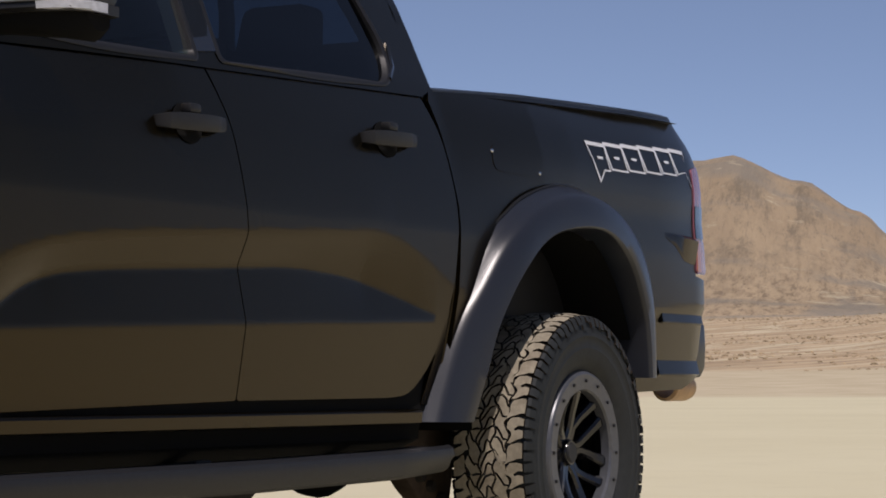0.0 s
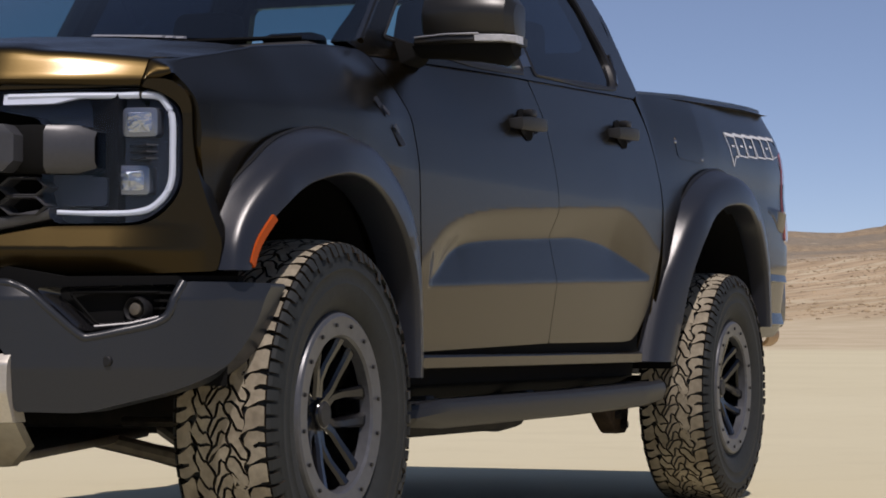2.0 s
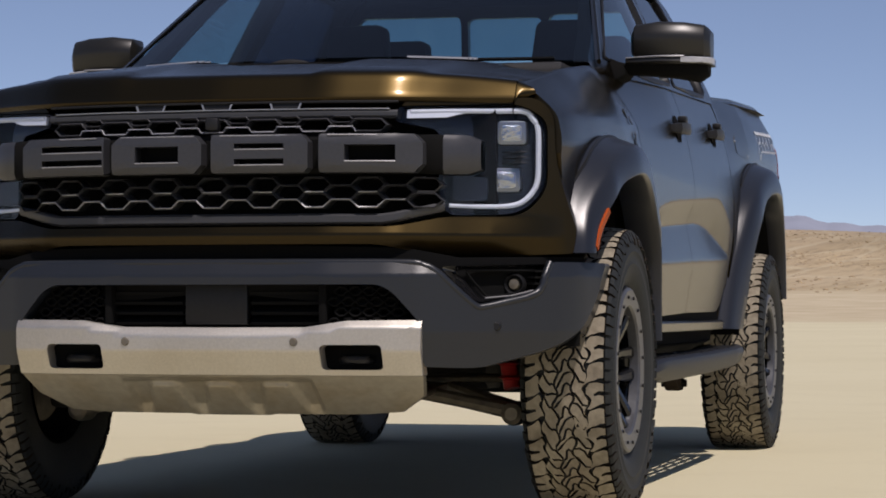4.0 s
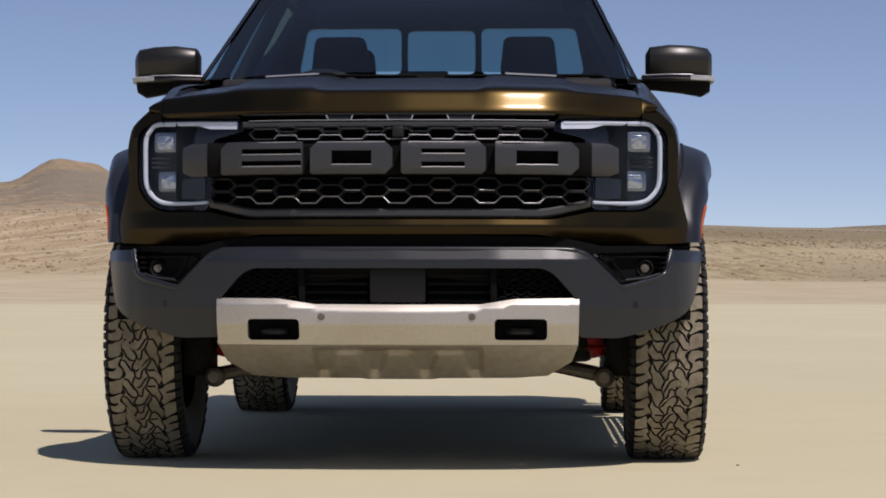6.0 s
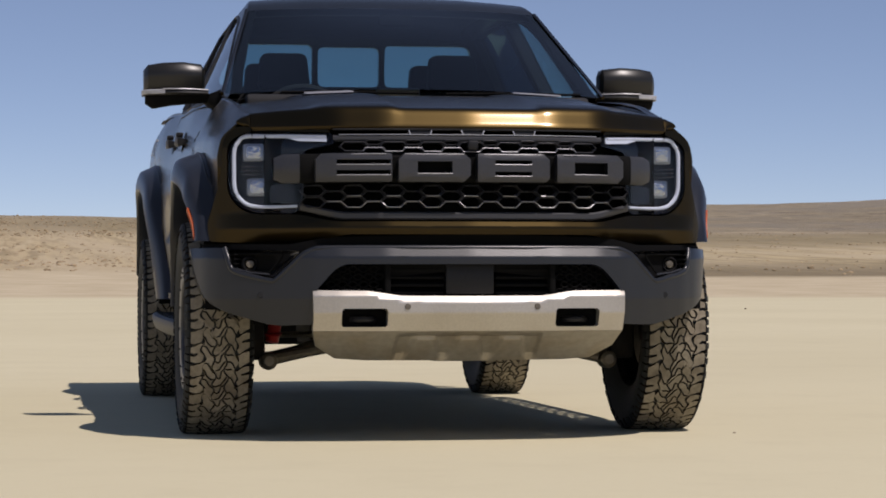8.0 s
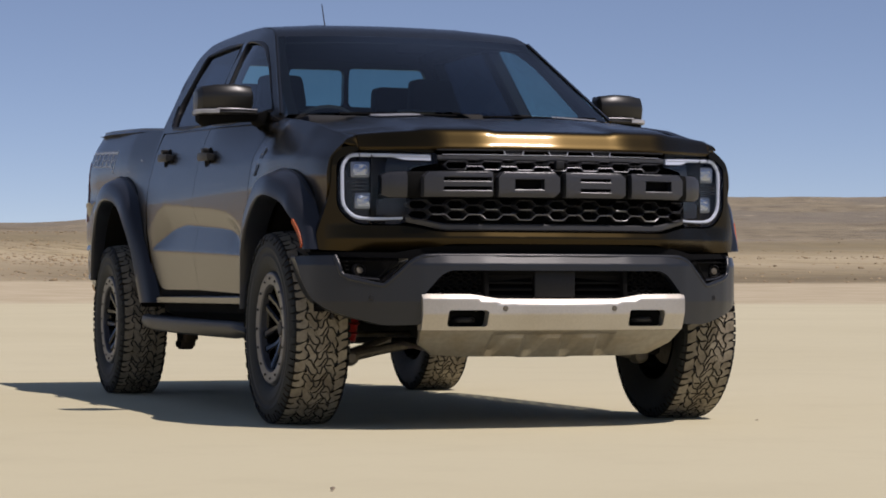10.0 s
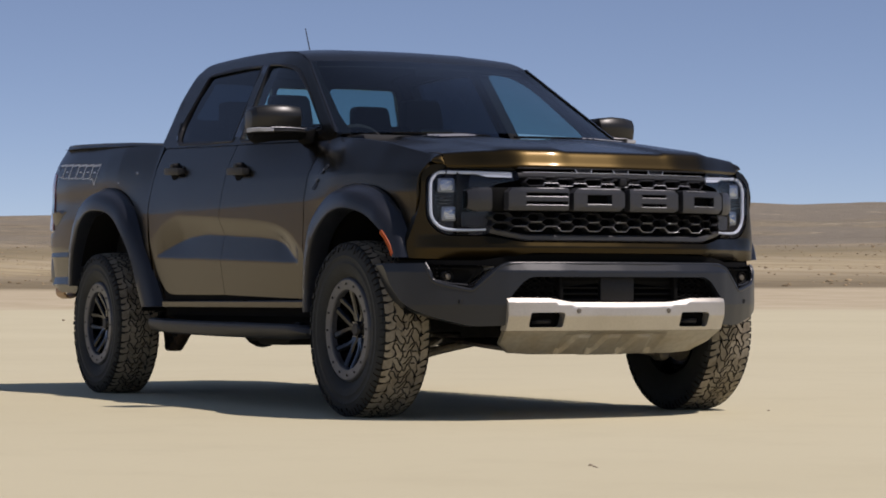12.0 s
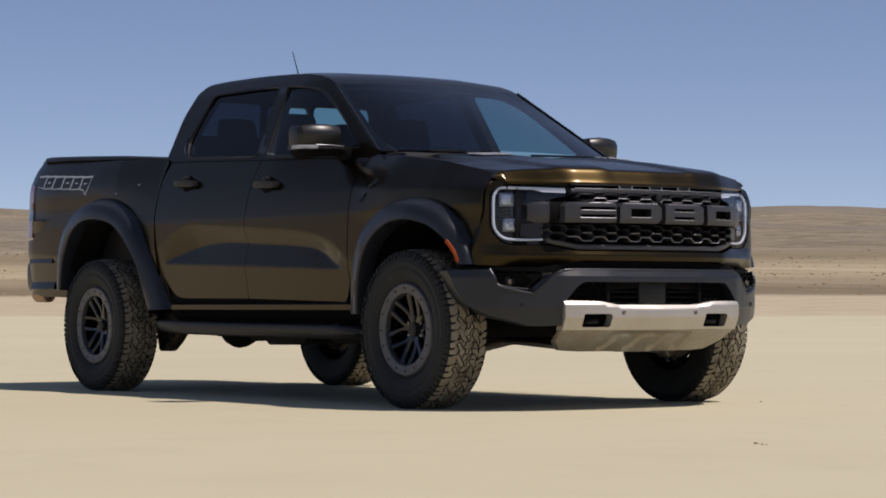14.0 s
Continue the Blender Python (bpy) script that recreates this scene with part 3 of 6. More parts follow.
def build_wheel():
    """One wheel, its outer face to +y, on its centre: the black cast wheel with its tyre, ring, lugs and brake as pieces."""
    face = 0.089
    s = Shape()
    # barrel
    s.lathe([(0.222, -0.098), (0.205, -0.08), (0.195, 0.0), (0.196, face - 0.03), (0.204, face), (0.215, face + 0.012)], 48)
    # hub
    s.lathe([(0.0, face - 0.024), (0.034, face - 0.024), (0.038, face - 0.032), (0.040, face - 0.050), (0.078, face - 0.060), (0.082, face - 0.11), (0.0, face - 0.11)], 24)
    wheel = part("wheel", s, SPOKE, truck, "black six-spoke alloy off-road wheel", sharp=35)
    # six split spokes
    for side in (-1, 1):
        q = Shape()
        pts = [(0.036, side * 0.22), (0.076, side * 0.110), (0.112, side * 0.218), (0.148, side * 0.300), (0.182, side * 0.350)]
        rows = []
        for i, (r, a) in enumerate(pts):
            w = (0.015, 0.0125, 0.0130, 0.0145, 0.019)[i]
            d = face - (0.036, 0.031, 0.022, 0.008, -0.004)[i]
            rad, tan = Vector((math.cos(a), 0, math.sin(a))), Vector((-math.sin(a), 0, math.cos(a)))
            o = rad * r
            rows.append([o + tan * -w + Vector((0, d - 0.007, 0)), o + tan * (-w * 0.55) + Vector((0, d, 0)), o + tan * (w * 0.55) + Vector((0, d, 0)), o + tan * w + Vector((0, d - 0.007, 0)), o + tan * w + Vector((0, d - 0.045, 0)), o - tan * w + Vector((0, d - 0.045, 0))])
        q.rows(rows, closed=True, caps=True)
        first_spoke = part("spoke", q, SPOKE, wheel, sharp=35)
        for k in range(6):
            ob = first_spoke if k == 0 else new("spoke", first_spoke.data)
            ob.parent = wheel
            ob.matrix_basis = pose(0, 0, 0, 0, 60 * k + 15, 0)
    # tyre
    prof = [(0.226, -0.092), (0.262, -0.108), (0.318, -0.1190), (0.345, -0.1205), (0.362, -0.117), (0.374, -0.107), (0.380, -0.094), (0.386, 0.0), (0.380, 0.094), (0.374, 0.107), (0.362, 0.117), (0.345, 0.1205), (0.336, 0.1208), (0.333, 0.1225), (0.329, 0.1225), (0.326, 0.1205), (0.300, 0.1185), (0.296, 0.1205), (0.272, 0.1165), (0.250, 0.108), (0.240, 0.100), (0.226, 0.092)]
    part("tyre", Shape().lathe(prof, 96), RUBBER, wheel, "dusty black all-terrain tyre")
    tread = part("tread", build_tread(), DUST, wheel, "tan dust on interlocking tread blocks", sharp=30)
    tread.data.materials.append(GROOVE)
    tread.data.materials.append(RUBBER)
    for f in tread.data.polygons:
        f.material_index = 0 if len(f.vertices) > 4 else 1
        if len(f.vertices) == 4 and all(abs(tread.data.vertices[i].co.y) > TREAD + 0.0115 for i in f.vertices):
            f.material_index = 2
    tread["kind"] = "stuff"
    ring = Shape().lathe([(0.174, face - 0.012), (0.175, face + 0.012), (0.180, face + 0.018), (0.2215, face + 0.0215), (0.228, face + 0.018), (0.234, face + 0.006), (0.230, face - 0.01)], 72)
    part("beadlock_ring", ring, RING, wheel, "grey beadlock style rim ring", sharp=22)
    bolt = Shape().lathe([(0.0, 0.005), (0.0045, 0.005), (0.0052, 0.0), (0.0052, -0.006)], 8)
    bolt_me = None
    for k in range(16):
        a = 2 * math.pi * (k + 0.5) / 16
        if bolt_me is None:
            b = part("bolt", bolt, BLACK, wheel)
            bolt_me = b.data
        else:
            b = new("bolt", bolt_me)
            b.parent = wheel
        b.location = (0.204 * math.cos(a), face + 0.020, 0.204 * math.sin(a))
    nut_me = None
    for k in range(6):
        a = 2 * math.pi * k / 6
        if nut_me is None:
            b = part("lug_nut", Shape().lathe([(0, 0.02), (0.009, 0.02), (0.011, 0.012), (0.011, -0.01)], 6), CHROME, wheel, "bright lug nut")
            nut_me = b.data
        else:
            b = new("lug_nut", nut_me)
            b.parent = wheel
        b.location = (0.060 * math.cos(a), face - 0.058, 0.060 * math.sin(a))
    part("hub_cap", Shape().lathe([(0, 0.004), (0.026, 0.004), (0.031, -0.002), (0.031, -0.02)], 24), BLACK, wheel, "gloss black centre cap").location = (0, face - 0.023, 0)
    part("brake_disc", Shape().lathe([(0.06, 0.0), (0.155, 0.0), (0.160, -0.005), (0.160, -0.025), (0.155, -0.03), (0.06, -0.03)], 40), STEEL, wheel, "dull steel brake disc").location = (0, -0.01, 0)
    return wheel


first = build_wheel()
TRACK = 0.839
first.matrix_basis = pose(AXLE + 0.012, TRACK, HUB_Z, 0, 20, 0)
copy_thing(first, pose(-AXLE, TRACK, HUB_Z, 0, 55, 0))
copy_thing(first, pose(AXLE + 0.012, -TRACK, HUB_Z, 0, 35, 180))
copy_thing(first, pose(-AXLE, -TRACK, HUB_Z, 0, 10, 180))


# ---- nose: hood, fascia, lamps, grille, bumper ----
FACE = [(0, 2.44), (0.3, 2.425), (0.467, 2.39), (0.57, 2.335), (0.65, 2.285), (0.733, 2.238), (0.80, 2.208), (0.84, 2.19), (0.875, 2.165), (0.90, 2.135), (0.92, 2.10)]
BUMP = [(0, 2.46), (0.3, 2.452), (0.46, 2.432), (0.546, 2.412), (0.64, 2.365), (0.72, 2.318), (0.80, 2.262), (0.87, 2.19), (0.915, 2.11), (0.945, 2.0)]


def face_x(y, z):
    return soft_table([(-b, a) for b, a in FACE[:0:-1]] + FACE, y, 0.03) - 0.22 * max(0.0, z - 1.03)


def bump_x(y):
    return soft_table([(-b, a) for b, a in BUMP[:0:-1]] + BUMP, y, 0.02)


def mirrored(half):
    """An outline from its right half (y >= 0), going from the bottom middle round to the top middle."""
    return half + [(-p[0],) + tuple(p[1:]) for p in half[::-1]]


HOOD_RISE = [(0, 0.0), (0.004, 0.006), (0.032, 0.058), (0.040, 0.066), (0.06, 0.072), (0.10, 0.079), (0.16, 0.089), (0.25, 0.104), (0.35, 0.119), (0.5, 0.139), (0.8, 0.167), (1.05, 0.184), (1.3, 0.19)]


def hood_place(y, s):
    lip = face_x(y, 1.09) + 0.004
    cowl = 1.245 - 0.09 * (y / 0.75) ** 2
    d = s * s * (lip - cowl) * 0.75 + s * (lip - cowl) * 0.25
    a = abs(y)
    z = 1.094 + 0.004 * (a / 0.74) ** 2 + soft_table(HOOD_RISE, d, 0.005) * (1 - 0.16 * min(1, max(0, (a - 0.56) / 0.185)) ** 1.5 * max(0, 1 - d / 0.35)) - 0.030 * (a / 0.74) ** 3 * min(1, d / 0.3)
    ridge = min(1, max(0, (a - 0.235) / 0.035)) * min(1, max(0, (0.56 - a) / 0.06))
    z += 0.012 * ridge * ridge * (3 - 2 * ridge) * min(1, d / 0.10)
    return (lip - d, y, z)


hood = Shape()
ys = [-0.745 + 1.49 * i / 74 for i in range(75)]
rows = [[hood_place(y, s / 60) for y in ys] for s in range(61)]
rows.insert(0, [(x - 0.05, y, z - 0.03) for x, y, z in rows[0]])
rows.insert(1, [(x - 0.004, y, z - 0.010) for x, y, z in rows[1]])
for r in rows:
    r.insert(0, (r[0][0], r[0][1] + 0.004, r[0][2] - 0.03))
    r.append((r[-1][0], r[-1][1] - 0.004, r[-1][2] - 0.03))
hood.rows(rows)
part("hood", hood, PAINT, truck, "glossy dark bronze hood with two raised ridges", sharp=50)
# rounded shoulder between the hood's edge and the top of the fender
edge_line = [hood_place(0.747, k / 60) for k in range(61)]
FENDER_TOP = [(1.067, 1.285), (1.25, 1.272), (1.5, 1.248), (1.75, 1.218), (1.95, 1.18), (2.05, 1.163), (2.12, 1.146), (2.160, 1.120)]


def hood_edge(x):
    for p, q in zip(edge_line, edge_line[1:]):
        if q[0] <= x <= p[0]:
            return p[2] + (q[2] - p[2]) * (x - p[0]) / (q[0] - p[0])
    return edge_line[-1][2] if x < edge_line[-1][0] else edge_line[0][2]


rows = []
for k in range(45):
    x = 1.067 + (2.160 - 1.067) * k / 44
    z = table(FENDER_TOP, x)
    a, b = Vector((x, fender_y(x, z) + 0.001, z)), Vector((x, 0.747, hood_edge(x) - 0.003))
    lift = Vector((0, fender_y(x, z) - fender_y(x, z - 0.02), 0.02)).normalized() * (a - b).length * 0.42
    rows.append([tuple(a * (1 - u) ** 2 + (a + lift) * 2 * u * (1 - u) + b * u * u) for u in (i / 8 for i in range(9))] + [(b.x, b.y - 0.004, b.z - 0.03)])
for k in range(1, 10):
    u = 0.80 - 0.05 * k / 9
    x = 2.160 + (edge_line[0][0] - 2.160) * k / 9
    a, b = Vector((face_x(u, 1.10) - 0.012, u, 1.118 - 0.020 * k / 9)), Vector((x, 0.747, hood_edge(x) - 0.003))
    lift = Vector((0.006, 0.004, 0.014))
    rows.append([tuple(a * (1 - q) ** 2 + (a + lift) * 2 * q * (1 - q) + b * q * q) for q in (i / 8 for i in range(9))] + [(b.x, b.y - 0.004, b.z - 0.03)])
both("fender_shoulder", Shape().rows(rows), PAINT, truck, "rounded bronze shoulder of the fender", sharp=60)
# vents let into the back of the hood
for sy in (1, -1):
    v = Shape()
    rows = []
    for s in (0.735, 0.76, 0.79, 0.82, 0.85):
        rows.append([(p[0], p[1], p[2] + 0.0045) for p in (hood_place(sy * y, s) for y in (0.30, 0.34, 0.40, 0.46, 0.50))])
    v.rows(rows)
    vent = part("hood_vent", v, BLACK, truck, "black vent panel set into the hood")
    for k in range(3):
        s = 0.752 + 0.032 * k
        f = Shape()
        a, b = hood_place(sy * 0.315, s), hood_place(sy * 0.485, s)
        f.rows([[(p[0], p[1], p[2] + 0.005), (p[0] - 0.008, p[1], p[2] + 0.010), (p[0] - 0.020, p[1], p[2] + 0.012), (p[0] - 0.022, p[1], p[2] + 0.005)] for p in (a, b)], closed=True, caps=True)
        part("louvre", f, SOFT_EDGE, vent)

fascia = mirrored([(0.0, 0.722), (0.43, 0.722, 0.03), (0.52, 0.702, 0.05), (0.64, 0.690, 0.05), (0.885, 0.700, 0.01), (0.893, 0.76, 0.02), (0.865, 0.86, 0.05), (0.845, 0.95, 0.05), (0.842, 1.06, 0.03), (0.80, 1.105, 0.03), (0.50, 1.092, 0.01), (0.482, 1.075, 0.003), (0.76, 1.088, 0.04), (0.827, 1.045, 0.03), (0.827, 0.86, 0.05), (0.765, 0.795, 0.04), (0.585, 0.792, 0.02), (0.47, 0.766, 0.03), (0.0, 0.766)])
fascia = rounded(fascia, 0.0, 4)


def fascia_put(u, v):
    fade = 1.0 - min(1.0, max(0.0, (abs(u) - 0.70) / 0.17))
    out = soft_table([(0.69, -0.012), (0.742, 0.024), (0.797, 0.0), (0.85, 0.0)], v, 0.006) * fade
    return (face_x(u, v) + out - 0.004, u, v)


part("front_fascia", sheet(fascia, fascia_put, step_u=0.03, step_v=0.008, thick=0.04, inward=(-1, 0, 0)), PAINT, truck, "glossy dark bronze panel round the grille")
# solid black boxes added in place of the shaded hollow behind the nose
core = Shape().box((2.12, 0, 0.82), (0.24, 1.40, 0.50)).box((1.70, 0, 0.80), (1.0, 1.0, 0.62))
part("nose_core_fill", core, VOID, truck, "black filling in place of the shaded hollow behind the grille")

# headlamps
LAMP = rounded([(0.478, 1.072, 0.005), (0.760, 1.084, 0.05), (0.822, 1.04, 0.04), (0.822, 0.865, 0.06), (0.760, 0.801, 0.05), (0.592, 0.797, 0.02), (0.572, 0.86, 0.02), (0.572, 1.015, 0.02), (0.47, 1.035, 0.01)], 0.02)
for sy in (1, -1):
    def lamp_put(depth):
        return lambda u, v: (face_x(u, v) - depth, sy * u, v)

    lamp = part("headlamp", sheet(LAMP, lamp_put(0.05), step_u=0.03, step_v=0.05, thick=0.03, inward=(-1, 0, 0)), LAMPIN, truck, "dark headlamp with a white C-shaped light strip")
    rim = Shape()
    loop = [(face_x(u, v) - 0.004, sy * u, v) for u, v in LAMP]
    back = [(face_x(u, v) - 0.055, sy * u, v) for u, v in LAMP]
    rim.rows([loop, back], closed=True)
    part("lamp_bezel", rim, LAMPIN, lamp)
    line = [(0.592, 0.822), (0.66, 0.820), (0.74, 0.824), (0.778, 0.846), (0.799, 0.885), (0.802, 0.95), (0.801, 1.02), (0.787, 1.050), (0.765, 1.068), (0.70, 1.068), (0.62, 1.066), (0.50, 1.061)]
    d = Shape()
    wid = [0.005, 0.006, 0.007, 0.0075, 0.0075, 0.0075, 0.0075, 0.0075, 0.0075, 0.007, 0.007, 0.007]
    path = curve([(face_x(u, v) - 0.018, sy * u, v) for u, v in line], 4)
    ws = [w for w in wid for _ in range(4)][: len(path)]
    ws += [0.007] * (len(path) - len(ws))
    d.tube(path, ws, 8)
    d.prism([(0.495, 1.066), (0.600, 1.070), (0.625, 1.060), (0.585, 1.048), (0.495, 1.044)], lambda u, v, k: (face_x(u, v) - k, sy * u, v), 0.030, 0.014)
    part("light_strip", d, DRL, lamp, "glowing white daytime light strip")
    for cy, cz in ((0.736, 1.012), (0.722, 0.890)):
        bx = face_x(cy, cz) - 0.03
        m = Shape().prism(rounded([(cy - 0.036, cz - 0.031), (cy + 0.036, cz - 0.031), (cy + 0.036, cz + 0.031), (cy - 0.036, cz + 0.031)], 0.012), lambda u, v, k: (bx - 0.30 * (u - cy) - k, sy * u, v), 0.03, -0.004)
        proj = part("lamp_module", m, MODULE, lamp, "silver projector module", bevel=0.003)
        e = Shape().prism(rounded([(cy - 0.026, cz - 0.022), (cy + 0.026, cz - 0.022), (cy + 0.026, cz + 0.022), (cy - 0.026, cz + 0.022)], 0.012), lambda u, v, k: (bx - 0.30 * (u - cy) - k, sy * u, v), 0.0, -0.006)
        part("module_glass", e, GEM, proj, "bright module glass", bevel=0.004)
    for k in range(3):
        cz = 0.935 + 0.014 * k
        part("lamp_fin", Shape().box((face_x(0.74, cz) - 0.035, sy * 0.735, cz), (0.03, 0.085, 0.004), (0, 0, -sy * 30)), GRILLE, lamp)
    part("inner_panel", Shape().prism(rounded([(0.60, 0.835), (0.68, 0.835), (0.68, 0.895), (0.60, 0.90)], 0.01), lambda u, v, k: (face_x(u, v) - k, sy * u, v), 0.042, 0.020), LAMPIN, lamp)
    lens = part("lens", sheet(LAMP, lamp_put(0.003), step_u=0.03, step_v=0.05, thick=0, inward=(-1, 0, 0)), LENS, lamp, "clear headlamp cover")
    lens.visible_shadow = False

# grille: black sheet as shaded cavity, surround, honeycomb, bar with four raised plain blocks
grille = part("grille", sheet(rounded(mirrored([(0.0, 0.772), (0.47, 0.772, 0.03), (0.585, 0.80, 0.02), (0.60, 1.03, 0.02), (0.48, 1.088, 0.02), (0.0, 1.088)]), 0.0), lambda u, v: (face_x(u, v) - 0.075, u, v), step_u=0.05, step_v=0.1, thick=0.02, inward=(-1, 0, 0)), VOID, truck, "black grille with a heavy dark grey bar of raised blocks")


def bar_x(y):
    return face_x(y, 0.95) + 0.020


def on_face(off):
    return lambda u, v, k: (face_x(u, v) + off - k, u, v)


def grille_strip(name, zs, half, off, depth, mat, label=""):
    """A moulding across the grille: zs gives its lower and upper edge along y."""
    rows = []
    n = 40
    for i in range(n + 1):
        y = -half + 2 * half * i / n
        lo, hi = zs(y)
        x = face_x(y, (lo + hi) / 2) + off
        m = min(0.006, (hi - lo) * 0.3)
        rows.append([(x - depth, y, lo), (x - m, y, lo), (x, y, lo + m), (x, y, hi - m), (x - m, y, hi), (x - depth, y, hi)])
    return part(name, Shape().rows(rows, closed=True, caps=True), mat, grille, label, sharp=40)


grille_strip("grille_frame", lambda y: (0.772 + 0.034 * max(0, (abs(y) - 0.45) / 0.13), 0.800 + 0.030 * max(0, (abs(y) - 0.45) / 0.13)), 0.585, -0.002, 0.06, GRILLE, "satin grey lower grille frame")
grille_strip("grille_frame", lambda y: (1.044, 1.065), 0.475, 0.0, 0.05, GRILLE, "satin grey upper grille frame")
grille_strip("grille_frame", lambda y: (1.083, 1.090), 0.475, 0.001, 0.05, BLACK, "black upper grille frame")
grille_strip("grille_bright_line", lambda y: (1.0655, 1.0685), 0.455, 0.003, 0.012, EDGE, "thin bright trim line")
for y in (-0.176, 0.007, 0.19):
    divider = part("grille_divider", Shape().prism([(y - 0.033, 1.069), (y + 0.033, 1.069), (y + 0.038, 1.083), (y - 0.038, 1.083)], on_face(0.0), 0.02, 0.006), BLACK, grille, "dark divider with bright edges in the upper slot")
    for k in (-1, 1):
        part("divider_edge", Shape().prism([(y + k * 0.034 - 0.002, 1.067), (y + k * 0.034 + 0.002, 1.067), (y + k * 0.040 + 0.002, 1.083), (y + k * 0.040 - 0.002, 1.083)], on_face(0.002), 0.006, 0.0), EDGE, divider)


def hexagon(cy, cz, w, h, bar):
    """A flat honeycomb cell's outline and its smaller inside."""
    o = [(cy - w / 2, cz), (cy - w / 2 + h * 0.5, cz - h / 2), (cy + w / 2 - h * 0.5, cz - h / 2), (cy + w / 2, cz), (cy + w / 2 - h * 0.5, cz + h / 2), (cy - w / 2 + h * 0.5, cz + h / 2)]
    w2, h2 = w - 2.3 * bar, h - 2 * bar
    i = [(cy - w2 / 2, cz), (cy - w2 / 2 + h2 * 0.5, cz - h2 / 2), (cy + w2 / 2 - h2 * 0.5, cz - h2 / 2), (cy + w2 / 2, cz), (cy + w2 / 2 - h2 * 0.5, cz + h2 / 2), (cy - w2 / 2 + h2 * 0.5, cz + h2 / 2)]
    return o, i


def hex_cell(cy, cz, w, h, bar, xs, off):
    o, i = hexagon(cy, cz, w, h, bar)
    s = Shape()
    rows = [[(xs(u, v) - 0.045, u, v) for u, v in o], [(xs(u, v) + off - 0.003, u, v) for u, v in o]]
    mid = [((a[0] + b[0]) / 2, (a[1] + b[1]) / 2) for a, b in zip(o, i)]
    rows.append([(xs(u, v) + off, u, v) for u, v in mid])
    rows.append([(xs(u, v) + off - 0.004, u, v) for u, v in i])
    rows.append([(xs(u, v) - 0.045, u, v) for u, v in i])
    return s.rows(rows, closed=True)


for k in range(-4, 5):
    for cy, cz in ((k * 0.135, 0.834), (k * 0.135, 0.874), (k * 0.135 + 0.0675, 0.854)):
        if abs(cy) < 0.545:
            part("grille_cell", hex_cell(cy, cz, 0.0885, 0.0405, 0.0046, face_x, 0.006), GRILLE, grille, sharp=20)
for k in range(-3, 4):
    cy = k * 0.135
    part("grille_cell", hex_cell(cy, 1.025, 0.100, 0.036, 0.0050, face_x, 0.006), GRILLE, grille, sharp=20)
    if k < 3:
        part("grille_cell", hex_cell(cy + 0.0675, 1.040, 0.060, 0.020, 0.0040, face_x, 0.003), GRILLE, grille, sharp=20)


def zigzag(name, z_low, z_high, flat, half, r, off):
    """A thin pale line put in as the highlight on the honeycomb's lower edges."""
    pts = []
    k = -5
    while k <= 5:
        c = k * 0.135
        pts += [(c - flat / 2, z_low), (c + flat / 2, z_low), (c + 0.0675 - flat / 2, z_high), (c + 0.0675 + flat / 2, z_high)]
        k += 1
    pts = [(y, z) for y, z in pts if abs(y) <= half]
    part(name, Shape().tube([(face_x(y, z) + off, y, z) for y, z in pts], r, 5), SOFT_EDGE, grille, "thin pale line in place of the highlight along the honeycomb")


zigzag("grille_bright_line", 0.816, 0.836, 0.046, 0.50, 0.0020, 0.006)
zigzag("grille_bright_line", 1.0085, 1.021, 0.060, 0.43, 0.0018, 0.006)
# short pale dashes put in as highlights between the cell rows
for k in range(-3, 4):
    y = k * 0.135
    part("grille_bright_line", Shape().tube([(face_x(y + d, 0.855) + 0.006, y + d, 0.855) for d in (-0.024, 0, 0.024)], 0.0017, 5), EDGE, grille, "thin pale line in place of the highlight along the honeycomb")
cam_pod = Shape().box((face_x(0, 1.03) + 0.006, 0.003, 1.03), (0.03, 0.036, 0.034))
part("grille_camera", cam_pod, BLACK, grille, "small black camera pod", bevel=0.006)
# backing bar and its rounded ends that reach over the lamps
rows = []
for i in range(49):
    y = -0.672 + 1.344 * i / 48
    x = bar_x(y) - 0.012 + (0.018 if abs(y) > 0.555 else 0)
    e = max(0.0, (abs(y) - 0.635) / 0.037)
    h = 0.0505 * math.sqrt(max(0.04, 1 - e * e * 0.45))
    x -= 0.012 * e * e
    rows.append([(x - 0.07, y, 0.951 - h), (x - 0.012, y, 0.951 - h), (x, y, 0.951 - h + 0.014), (x, y, 0.951 + h - 0.014), (x - 0.012, y, 0.951 + h), (x - 0.07, y, 0.951 + h)])
# near black here puts the shade of the slots and gaps into its colour
part("grille_bar", Shape().rows([r for r in rows], closed=True, caps=True), VOID, grille, "thick dark bar across the grille", sharp=40)
for sy in (1, -1):
    ends = Shape().rows([[(x + 0.002, y, z) for x, y, z in r] for r in rows if sy * r[0][1] > 0.575], closed=True, caps=True)
    part("bar_end", ends, GRILLE, grille, "dark grey rounded end of the bar", sharp=40)


